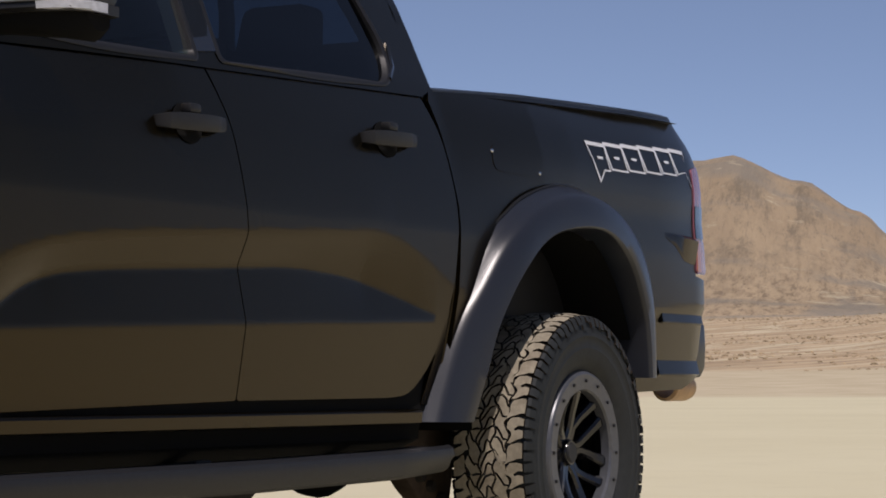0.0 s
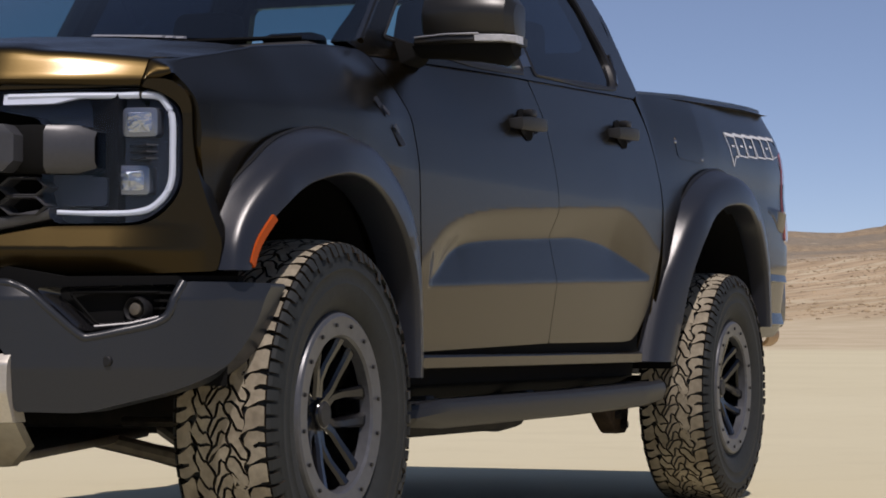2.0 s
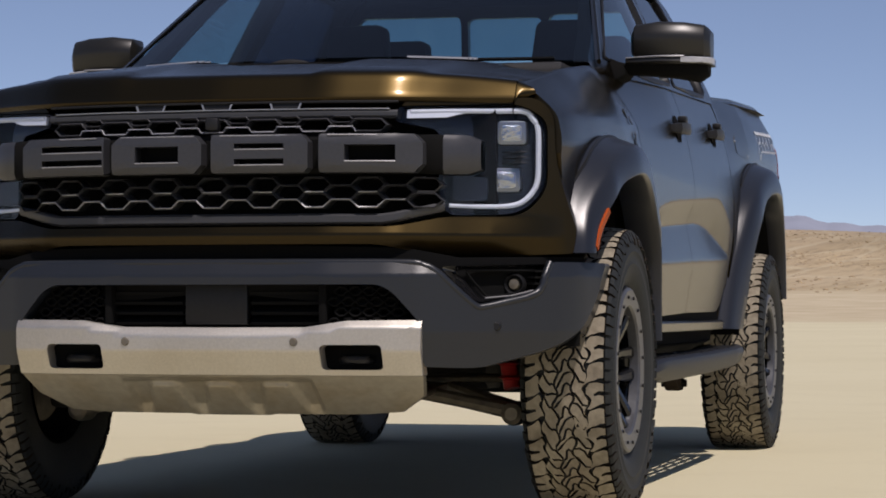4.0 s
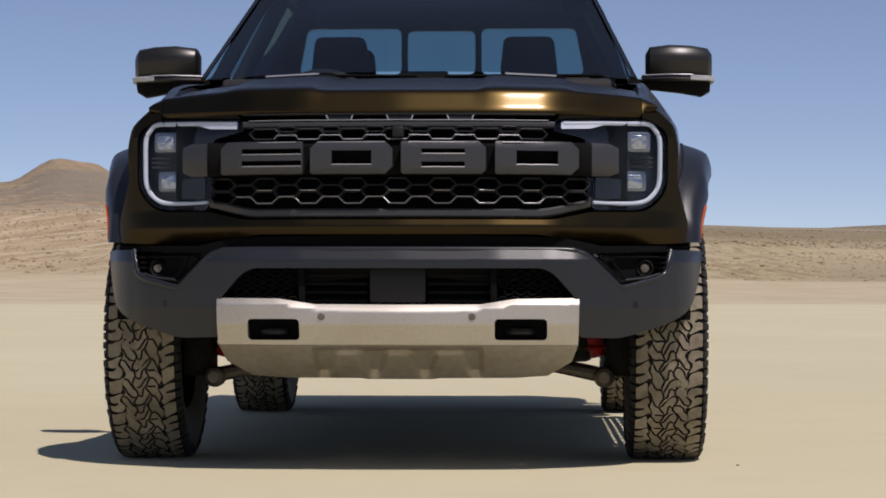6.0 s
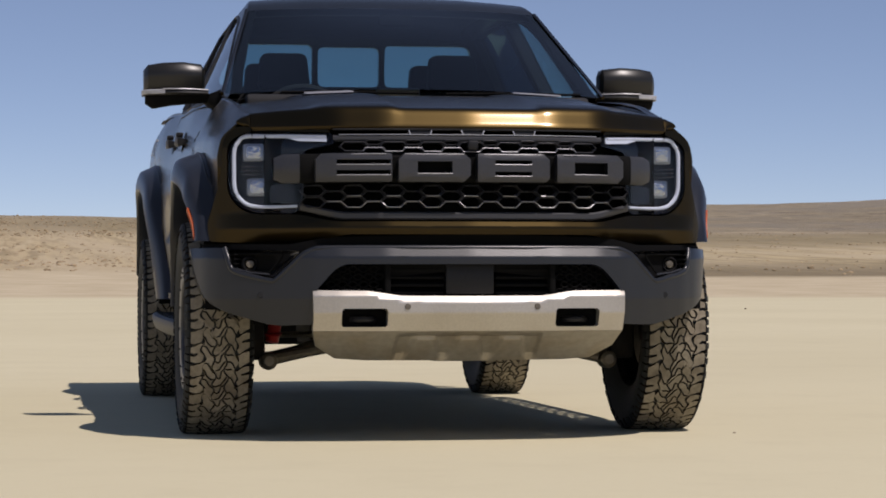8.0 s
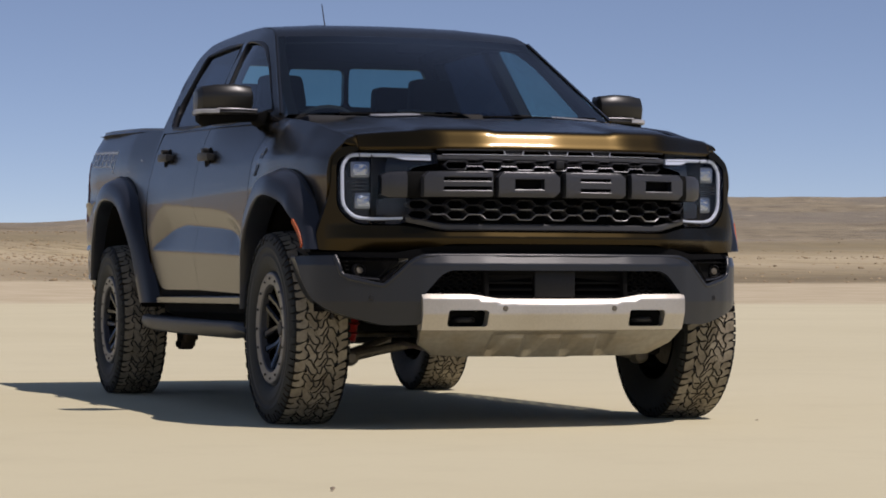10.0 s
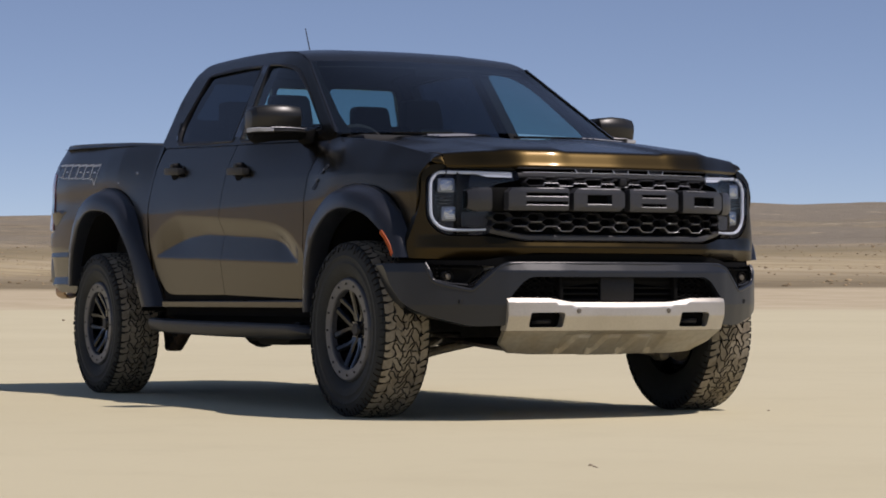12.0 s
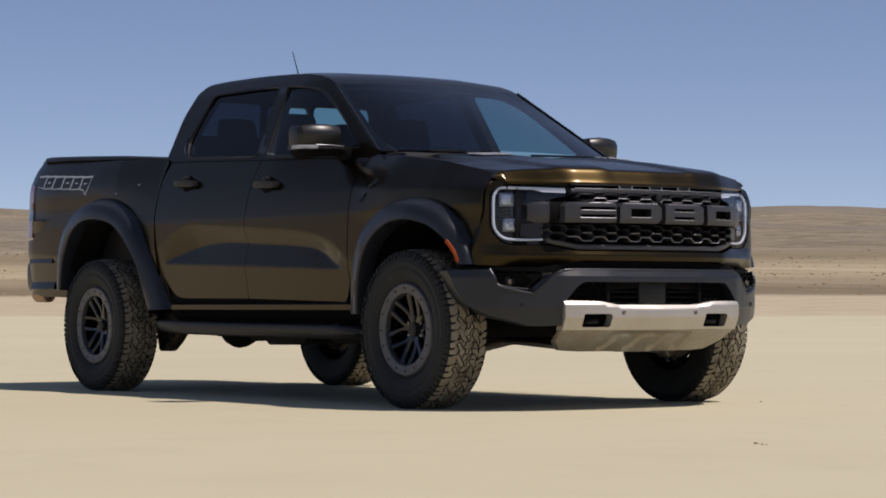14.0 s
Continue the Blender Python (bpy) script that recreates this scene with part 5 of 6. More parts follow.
# ---- mirrors, handles, antenna ----
def door_mirror():
    s = Shape()
    rows = []
    for y, x0, x1, z0, z1 in ((0.815, 0.80, 0.87, 1.345, 1.415), (0.828, 0.77, 0.895, 1.335, 1.438), (0.90, 0.745, 0.905, 1.33, 1.446), (0.98, 0.735, 0.89, 1.33, 1.444), (1.040, 0.735, 0.865, 1.33, 1.436), (1.056, 0.745, 0.835, 1.335, 1.418)):
        rows.append([(p[0], y, p[1]) for p in rounded([(x0, z0), (x1 - 0.012, z0), (x1, (z0 + z1) / 2 + 0.015), (x1 - 0.022, z1), (x0, z1)], 0.016, 3)])
    s.rows(rows, closed=True, caps=True)
    strip, low = Shape(), Shape()
    rows = []
    for y, x0, x1 in ((0.80, 0.80, 0.875), (0.90, 0.745, 0.908), (0.98, 0.735, 0.895), (1.04, 0.735, 0.87), (1.062, 0.745, 0.835)):
        rows.append([(x0, y, 1.312), (x1, y, 1.312), (x1 + 0.004, y, 1.320), (x1, y, 1.333), (x0, y, 1.333)])
    strip.rows(rows, closed=True, caps=True)
    rows = []
    for y, x0, x1, zb in ((0.775, 0.83, 0.875, 1.285), (0.86, 0.79, 0.895, 1.282), (0.95, 0.75, 0.89, 1.275), (1.02, 0.75, 0.86, 1.262), (1.05, 0.76, 0.835, 1.28)):
        rows.append([(x0, y, zb + 0.01), (x0 + 0.02, y, zb), (x1 - 0.03, y, zb), (x1 - 0.006, y, zb + 0.018), (x1, y, 1.312), (x0, y, 1.312)])
    low.rows(rows, closed=True, caps=True)
    foot = Shape()
    foot.rows([[(0.93, 0.700, 1.25), (0.80, 0.745, 1.25), (0.80, 0.760, 1.33), (0.92, 0.715, 1.35)], [(0.90, 0.775, 1.265), (0.81, 0.80, 1.265), (0.82, 0.80, 1.32), (0.89, 0.775, 1.325)], [(0.875, 0.80, 1.283), (0.82, 0.82, 1.283), (0.82, 0.82, 1.315), (0.875, 0.80, 1.318)]], closed=True, caps=True)
    lamp = Shape().rows([[(x - 0.002, y, 1.314), (x + 0.004, y, 1.317), (x + 0.006, y, 1.331), (x - 0.002, y, 1.334)] for y, x in ((0.975, 0.896), (1.01, 0.885), (1.042, 0.868), (1.064, 0.835), (1.066, 0.79))], closed=True, caps=True)
    glass_face = Shape().prism(rounded([(0.845, 1.345), (1.045, 1.345), (1.045, 1.425), (0.86, 1.44)], 0.02), lambda u, v, k: (0.738 - k, u, v), 0.0, 0.004)
    return s, strip, low, foot, lamp, glass_face


pieces = door_mirror()
for flipped in (False, True):
    g = [p.flip() if flipped else p for p in pieces]
    m = part("door_mirror", g[0], CAP, truck, "black door mirror with a white indicator strip", bevel=0.004)
    part("mirror_trim", g[1], CAP, m, "dark waist of the mirror shell", sharp=40)
    line = Shape().tube([(0.877, 0.80, 1.334), (0.911, 0.90, 1.335), (0.905, 0.95, 1.335), (0.898, 0.985, 1.335)], 0.0028, 6)
    part("mirror_line", line.flip() if flipped else line, SOFT_EDGE, m, "thin bright trim line")
    part("mirror_base", g[2], VOID, m, "black lower shell", sharp=40)
    part("mirror_foot", g[3], VOID, m, "black mirror foot", bevel=0.006)
    part("indicator", g[4], PALE, m, "white indicator lens")
    part("mirror_glass", g[5], CHROME, m, "mirror glass")

for hx, hz in ((0.205, 1.160), (-0.69, 1.200)):
    hy = side_y(hx, hz)
    bar = Shape()
    rows = []
    for dx, w, out in ((-0.125, 0.010, 0.010), (-0.112, 0.015, 0.030), (-0.065, 0.018, 0.040), (0.0, 0.019, 0.042), (0.065, 0.019, 0.042), (0.112, 0.017, 0.036), (0.125, 0.012, 0.012)):
        x, z = hx + dx, hz - dx * 0.035
        y = side_y(x, z)
        rows.append([(x, y + out - 0.016, z - w), (x, y + out - 0.004, z - w), (x, y + out, z - w * 0.3), (x, y + out - 0.002, z + w), (x, y + out - 0.016, z + w)])
    bar.rows(rows, closed=True, caps=True)
    for nm in both("door_handle", bar, BLACK, truck, "black pull handle over a round patch of painted shade", sharp=50):
        sgn = 1 if nm.data.vertices[0].co.y > 0 else -1
        # black disc laid on the door skin, painting the shade of a recess
        shade_disc = Shape()
        rows = []
        for k, dep in ((1.0, 0.003), (0.93, 0.004), (0.80, 0.0035), (0.0, 0.0032)):
            rows.append([(hx + 0.005 + 0.055 * k * math.cos(t), sgn * (side_y(hx + 0.055 * k * math.cos(t), hz + 0.046 * k * math.sin(t)) + dep), hz + 0.046 * k * math.sin(t)) for t in (2 * math.pi * j / 24 for j in range(24))])
        shade_disc.rows(rows, closed=True)
        part("handle_shade", shade_disc, VOID, nm, "black disc in place of the shaded recess behind the handle")
        part("lock_cap", Shape().box((hx - 0.10 * 0 + 0.02, sgn * (hy + 0.022), hz + 0.030), (0.045, 0.03, 0.022)), BLACK, nm, bevel=0.006)

aerial = Shape().tube([(-0.885, 0.03, 1.826), (-0.905, 0.03, 1.88), (-0.975, 0.03, 2.030)], [0.006, 0.004, 0.0025], 8)
mast = part("antenna", aerial, BLACK, truck, "short black roof antenna")
part("antenna_base", Shape().lathe([(0.0, 1.892), (0.010, 1.890), (0.018, 1.878), (0.030, 1.868), (0.03, 1.85)], 16, axis="z", at=(-0.885, 0.03, -0.043)), BLACK, mast)

# fender badge: a small dark plate with pale marks
for sy in (1, -1):
    pl = Shape().prism(rounded([(1.135, 1.035), (1.165, 1.03), (1.29, 1.135), (1.26, 1.148)], 0.008), lambda u, v, k: (u, sy * (fender_y(u, v) + 0.004 - k), v), 0.01, 0.0)
    badge = part("fender_badge", pl, BLACK, truck, "small dark slanted badge plate")
    for k in range(2):
        u0 = 1.18 + 0.05 * k
        v0 = 1.058 + 0.042 * k
        part("badge_mark", Shape().prism([(u0, v0), (u0 + 0.022, v0 + 0.016), (u0 + 0.012, v0 + 0.026), (u0 - 0.008, v0 + 0.010)], lambda u, v, q: (u, sy * (fender_y(u, v) + 0.0065 - q), v), 0.003, 0.0), GRILLE, badge)

# bed side decal: an outlined row of slanted plain boxes with pointed feet
for sy in (1, -1):
    n = 6
    for k in range(n):
        a, b = -1.842 - 0.1275 * k, -1.842 - 0.1275 * (k + 1) + 0.010
        lo, hi = 1.210 + 0.006 * k, 1.294 + 0.006 * k
        foot = 0.038 if k in (0, 5) else 0.0
        outl = [(a + 0.02, hi), (b + 0.004, hi), (b - 0.012, lo - (foot if k == 5 else 0)), (b + 0.03, lo + (0.012 if k == 5 else 0)), (a - 0.052 if k == 0 else a - 0.012, lo - (foot if k == 0 else 0)), (a - 0.008, lo + 0.03 if k == 0 else lo)]
        cx, cz = sum(p[0] for p in outl) / 6, sum(p[1] for p in outl) / 6
        inner = [(cx + (u - cx) * 0.86, cz + (v - cz) * 0.80) for u, v in outl]
        s = Shape()
        s.rows([[(u, sy * (side_y(u, v) + 0.0025), v) for u, v in outl], [(u, sy * (side_y(u, v) + 0.0025), v) for u, v in inner]], closed=True)
        if k in (0, 1, 2, 4):
            s.rows([[(u, sy * (side_y(u, v) + 0.0025), v) for u, v in ((cx + 0.018, cz + 0.016), (cx - 0.022, cz + 0.016))], [(u, sy * (side_y(u, v) + 0.0025), v) for u, v in ((cx + 0.016, cz + 0.008), (cx - 0.020, cz + 0.008))]])
        if k == 0:
            decal = part("side_decal", s, DECAL, truck, "white outlined decal of slanted plain boxes")
        else:
            part("decal_box", s, DECAL, decal)

# ---- sills, steps, underside, tail ----
sill = Shape().rows([[(x, 0.840, 0.519), (x, 0.862, 0.517), (x, 0.869, 0.510), (x, 0.866, 0.484), (x, 0.82, 0.478), (x, 0.80, 0.519)] for x in (1.13, 0.6, 0, -0.5, -0.84)], closed=True, caps=True)
both("sill_strip", sill, PAINT, truck, "painted sill strip under the doors", sharp=40)
rocker = Shape().rows([[(x, 0.815, 0.535), (x, 0.805, 0.44), (x, 0.72, 0.40), (x, 0.60, 0.45), (x, 0.60, 0.60)] for x in (1.20, 0.0, -0.93)], closed=True, caps=True)
both("rocker_panel", rocker, VOID, truck, "black rocker panel")
# black sheet behind the doors' lower edge, standing in for the gap's shade
both("door_gap_shade", Shape().rows([[(x, 0.834, 0.68), (x, 0.838, 0.515)] for x in (1.13, -0.95)]), VOID, truck, "black sheet in place of the shade under the doors")
def step_top(x):
    return lerp_table([(-0.93, 0.427), (-0.6, 0.419), (0.0, 0.412), (1.0, 0.407), (1.24, 0.392)], x)


# a cast outer beam and a slotted tread plate behind it
beam = Shape().rows([[(x, y1 - 0.035, step_top(x) - 0.004), (x, y1 - 0.022, step_top(x)), (x, y1 - 0.006, step_top(x) - 0.008), (x, y1, step_top(x) - 0.028), (x, y1 - 0.012, zb + 0.008), (x, y1 - 0.028, zb), (x, y1 - 0.035, zb + 0.006)] for x, y1, zb in ((1.235, 0.915, 0.364), (1.19, 0.940, 0.342), (1.0, 0.952, 0.334), (0.0, 0.952, 0.338), (-0.6, 0.952, 0.346), (-0.86, 0.942, 0.358), (-0.93, 0.915, 0.378))], closed=True, caps=True)
slots = []
for r, y in enumerate((0.842, 0.872, 0.902)):
    for k in range(9):
        x0 = -0.74 + 0.205 * k + (0.07 if r == 1 else 0.0)
        slots.append(rounded([(x0, y - 0.006), (x0 + 0.14, y - 0.006), (x0 + 0.14, y + 0.006), (x0, y + 0.006)], 0.005, 2))
plate = sheet([(-0.90, 0.80), (1.20, 0.80), (1.20, 0.918), (-0.90, 0.918)], lambda u, v: (u, v, step_top(u) - 0.006), holes=slots, step_u=0.3, step_v=0.2, thick=0.008, inward=(0, 0, -1))
for st, sg in zip(both("side_step", beam, BLACK, truck, "dark grey cast side step with a slotted tread", sharp=40), (1, -1)):
    part("step_tread", plate if sg > 0 else plate.flip(), BLACK, st, "black slotted tread plate")
    for x in (0.85, 0.1, -0.6):
        part("step_bracket", Shape().box((x, sg * 0.76, 0.395), (0.06, 0.15, 0.022), (sg * 6, 0, 0)), UNDER, st, bevel=0.006)

for sy in (1, -1):
    part("frame_rail", Shape().box((-0.25, sy * 0.44, 0.50), (4.7, 0.08, 0.14)), UNDER, truck, "black chassis rail", bevel=0.01)
    arm = Shape().tube([(1.70, sy * 0.33, 0.33), (1.715, sy * 0.50, 0.298), (1.73, sy * 0.655, 0.270)], [0.022, 0.020, 0.026], 10)
    arm.tube([(1.40, sy * 0.36, 0.34), (1.56, sy * 0.52, 0.300), (1.71, sy * 0.655, 0.272)], [0.022, 0.02, 0.024], 10)
    a = part("control_arm", arm, STEEL, truck, "dusty cast control arm")
    part("arm_bush", Shape().lathe([(0, 0.03), (0.018, 0.03), (0.03, 0.022), (0.034, 0.0), (0.034, -0.05), (0, -0.05)], 18, axis="x", at=(1.76, sy * 0.640, 0.268)), STEEL, a, "round bolt end")
    sh = Shape().tube([(1.69, sy * 0.622, 0.335), (1.65, sy * 0.565, 0.62)], 0.025, 14)
    for k in range(7):
        sh.lathe([(0.025, 0.0), (0.036, 0.006), (0.025, 0.012)], 16, axis="z", at=(1.688 - 0.0055 * k, sy * (0.617 - 0.0080 * k), 0.36 + 0.04 * k))
    part("shock_absorber", sh, RED, truck, "red coil spring and damper")
    part("hub_carrier", Shape().box((1.66, sy * 0.70, 0.40), (0.16, 0.10, 0.26)), UNDER, truck, "black wheel hub carrier", bevel=0.02)
    part("tie_rod", Shape().tube([(1.50, sy * 0.30, 0.36), (1.52, sy * 0.68, 0.36)], 0.012, 8), STEEL, truck, "steel tie rod")
    rs = Shape().tube([(-1.50, sy * 0.52, 0.36), (-1.42, sy * 0.50, 0.78)], 0.028, 12)
    part("rear_damper", rs, UNDER, truck, "black rear damper")
    part("trailing_arm", Shape().box((-1.25, sy * 0.56, 0.40), (0.75, 0.05, 0.06), (0, 6, 0)), UNDER, truck, "black trailing arm", bevel=0.01)
axle = Shape().tube([(-AXLE, -0.76, HUB_Z), (-AXLE, 0.76, HUB_Z)], 0.042, 14)
axle.lathe([(0.0, -0.12), (0.07, -0.11), (0.125, -0.04), (0.135, 0.0), (0.125, 0.05), (0.07, 0.11), (0, 0.12)], 20, axis="x", at=(-AXLE, 0.06, HUB_Z - 0.01))
part("rear_axle", axle, UNDER, truck, "dusty black rear axle")
shaft = Shape().tube([(-1.55, 0.06, 0.40), (-0.30, 0.06, 0.47), (0.9, 0.03, 0.48)], 0.038, 12)
part("drive_shaft", shaft, UNDER, truck, "black drive shaft")
part("gearbox", Shape().prism(rounded([(0.95, 0.36), (0.2, 0.36), (-0.2, 0.42), (-0.2, 0.58), (0.95, 0.60)], 0.06), lambda u, v, k: (u, k, v), -0.20, 0.20), UNDER, truck, "dark gearbox housing", bevel=0.03)
part("fuel_tank", Shape().prism(rounded([(0.95, 0.300), (0.55, 0.286), (-0.18, 0.284), (-0.24, 0.278), (-0.42, 0.290), (-0.47, 0.322), (-0.66, 0.318), (-0.95, 0.345), (-0.98, 0.42), (-0.98, 0.55), (0.95, 0.55)], 0.025), lambda u, v, k: (u, k, v), 0.22, 0.62), UNDER, truck, "black fuel tank", bevel=0.03)
part("muffler", Shape().tube([(0.3, -0.42, 0.44), (-0.2, -0.46, 0.40), (-0.75, -0.46, 0.40), (-0.95, -0.44, 0.46)], [0.05, 0.085, 0.085, 0.05], 14, 0.75), UNDER, truck, "dusty exhaust muffler")
for x in (1.05, 0.1, -0.95, -2.3):
    part("cross_member", Shape().box((x, 0, 0.47), (0.10, 0.86, 0.09)), UNDER, truck, "black chassis cross member", bevel=0.015)
for sy in (1, -1):
    br = Shape().prism(rounded([(-1.14, 0.50), (-1.16, 0.34), (-1.22, 0.29), (-1.31, 0.235), (-1.42, 0.235), (-1.45, 0.34), (-1.41, 0.50)], 0.02), lambda u, v, k: (u, sy * 0.60 + k, v), -0.03, 0.03)
    lug = part("spring_bracket", br, CRUST, truck, "dusty spring bracket at the rear axle", bevel=0.008)
    for u, v in ((-1.36, 0.265), (-1.30, 0.30), (-1.24, 0.33)):
        part("bracket_bolt", Shape().lathe([(0, 0.05), (0.014, 0.05), (0.016, 0.04), (0.016, -0.05), (0, -0.05)], 8, at=(u, sy * 0.60, v)), UNDER, lug)
belly = Shape()
rnd = random.Random(3)
for x0, x1, y0, y1, zb in ((1.15, 0.62, -0.42, 0.42, 0.315), (0.58, 0.05, -0.36, 0.30, 0.300), (0.02, -0.42, -0.50, 0.55, 0.288), (-0.44, -0.70, -0.44, 0.40, 0.305), (-0.72, -1.0, -0.50, 0.52, 0.330)):
    belly.prism([(x0, zb + 0.02), (x0 - 0.04, zb), (x1 + 0.05, zb - 0.004), (x1, zb + 0.025), (x1, 0.46), (x0, 0.46)], lambda u, v, k: (u, k, v), y0, y1)
part("belly_guard", belly, UNDER, truck, "dusty black guards under the floor", bevel=0.008)

# cargo bed inside, tailgate, bumper, lamps, exhaust
inner = Shape()
for sy in (1, -1):
    inner.rows([[(x, sy * (side_y(x, 1.35) - 0.01), z_top - 0.004), (x, sy * (side_y(x, 1.35) - 0.09), z_top - 0.006), (x, sy * 0.70, 0.75)] for x, z_top in ((-1.03, 1.362), (-1.5, 1.383), (-2.2, 1.410), (-2.625, 1.421))])
inner.box((-1.88, 0, 0.74), (1.7, 1.46, 0.05)).box((-1.05, 0, 1.05), (0.04, 1.50, 0.60))
part("bed_liner", inner, BLACK, truck, "black cargo bed liner")
cap = Shape().rows([[(x, side_y(x, z) + 0.003, z - 0.006), (x, side_y(x, z) + 0.003, z - 0.001), (x, side_y(x, z) - 0.010, z + 0.005), (x, side_y(x, z) - 0.085, z + 0.002), (x, side_y(x, z) - 0.085, z - 0.02)] for x, z in ((-1.03, 1.367), (-1.5, 1.396), (-2.0, 1.419), (-2.45, 1.436), (-2.60, 1.440))], closed=True, caps=True)
both("bed_rail", cap, FLARE, truck, "black bed rail cap", sharp=50)
gate = part("tailgate", Shape().prism(rounded([(-2.635, 0.80), (-2.70, 0.80), (-2.688, 1.32), (-2.645, 1.425), (-2.605, 1.425)], 0.02), lambda u, v, k: (u, k, v), -0.72, 0.72), PAINT, truck, "glossy dark bronze tailgate", bevel=0.012)
part("gate_handle", Shape().box((-2.704, 0, 1.22), (0.02, 0.30, 0.08)), BLACK, gate, bevel=0.01)
tl = [(-2.722, 1.285), (-2.716, 0.932), (-2.614, 0.932), (-2.620, 1.266)]
lamp_shape = sheet(rounded(tl, 0.015), lambda u, v: (u, side_y(u, v) + 0.004, v), step_u=0.02, step_v=0.05, thick=0.05)
for lt in both("tail_lamp", lamp_shape, TAIL, truck, "red and clear tail lamp", sharp=30):
    sg = 1 if lt.data.vertices[0].co.y > 0 else -1
    for z0, z1, mat, lab in ((1.045, 1.150, GLOSS, "smoked middle lens"), (0.938, 1.040, LOWLENS, "pale orange lower lens")):
        f = sheet(rounded([(-2.714, z0), (-2.617, z0), (-2.619, z1), (-2.716, z1)], 0.006), lambda u, v: (u, sg * (side_y(u, v) + 0.007), v), step_u=0.02, step_v=0.05, thick=0.006, inward=(0, -sg, 0))
        part("lamp_lens", f, mat, lt, lab)
rb = Shape()
rows = []
for y in (-0.848, -0.82, -0.6, 0, 0.6, 0.82, 0.848):
    e = 0.030 if abs(y) > 0.83 else 0.0
    rows.append([(-2.56, y, 0.64), (-2.72, y, 0.60), (-2.785 + e, y, 0.63), (-2.795 + e, y, 0.70), (-2.785 + e, y, 0.775), (-2.56, y, 0.79)])
rb.rows(rows, closed=True, caps=True)
part("rear_bumper", rb, GREY, truck, "dark grey rear bumper", bevel=0.01)
for sg in (1, -1):
    pipe = Shape().lathe([(0.036, 0.0), (0.042, 0.004), (0.045, 0.02), (0.045, 0.16), (0.034, 0.165), (0.034, 0.0)], 20, axis="x", at=(-2.725, sg * 0.79, 0.572))
    part("exhaust_tip", pipe, PIPE, truck, "dusty steel exhaust tip")
    for z0, z1, out in ((0.774, 0.800, 0.011), (0.612, 0.655, 0.016)):
        q = Shape().rows([[(x, side_y(x, z1) + 0.001, z1), (x, side_y(x, z0) + out, z0), (x, side_y(x, z0) - 0.002, z0 - 0.006)] for x in (-2.684, -2.60, -2.52, -2.43, -2.33)])
        part("corner_ledge", q if sg > 0 else q.flip(), PAINT, truck, "sloping ledge pressed into the bed corner")
    q = Shape().rows([[(x, side_y(x, hi + 0.012), hi + 0.012), (x, side_y(x, hi) + out, hi), (x, side_y(x, lo) + 0.001, lo)] for x, hi, lo, out in ((-2.36, 1.040, 1.036, 0.0), (-2.44, 1.040, 1.012, 0.008), (-2.51, 1.039, 0.968, 0.016), (-2.56, 1.037, 0.962, 0.017), (-2.611, 1.034, 0.960, 0.017))])
    part("corner_wedge", q if sg > 0 else q.flip(), PAINT, truck, "wedge pressed into the bed corner beside the lamp")
for k in range(4):
    part("reflector", Shape().lathe([(0, 0.004), (0.014, 0.003), (0.016, 0)], 12, axis="x", at=(-2.63, 0.3 * k - 0.45, 0.50)), STEEL, truck, "small round fixing")

# small bright studs on the bed sides
for sg in (1, -1):
    for u, v in ((-1.25, 1.217), (-1.50, 1.172)):
        stud = Shape().lathe([(0, 0.004), (0.005, 0.003), (0.0065, 0.0), (0.0065, -0.004)], 10, at=(u, side_y(u, v), v))
        part("fixing_stud", stud if sg > 0 else stud.flip(), CHROME, truck, "small bright fixing stud")

# fuel flap on the left bed side: a thin panel with a fine seam
flap = rounded([(-1.245, 1.165), (-1.525, 1.155), (-1.535, 1.235), (-1.250, 1.240)], 0.03)
part("fuel_flap", sheet(flap, lambda u, v: (u, side_y(u, v) + 0.0015, v), step_u=0.04, step_v=0.02, thick=0.004), PAINT, truck, "dark bronze fuel filler flap")

# ---- ground: one sheet, dry lake bed, then a sandy shore, scrub slope and hills ----
# heading in degrees, the angle up to the top of the scrub slope, the angle up to the hills behind it
SCRUB_TOP = [(100, 1.3), (135, 1.35), (150, 1.25), (164, 1.25), (170, 1.45), (180, 1.65), (187, 1.9), (191, 2.0), (196, 1.8), (200, 1.6), (208, 1.5), (240, 1.4)]
HILL_TOP = [(100, 2.0), (133, 2.1), (137, 2.25), (144, 2.2), (148, 2.35), (152, 2.2), (156, 2.25), (162, 1.95), (167, 1.85), (171, 1.6), (175, 1.4), (182, 1.3), (186, 1.6), (188.3, 1.95), (189.2, 2.3), (190.2, 2.85), (191.0, 2.9), (192.2, 2.4), (193, 2.3), (195, 2.42), (196.6, 2.5), (197.8, 2.85), (198.3, 3.15), (199.1, 3.72), (200.5, 4.3), (202.0, 4.9), (203.4, 4.85), (206, 4.2), (212, 3.2), (225, 2.4), (260, 2.0)]


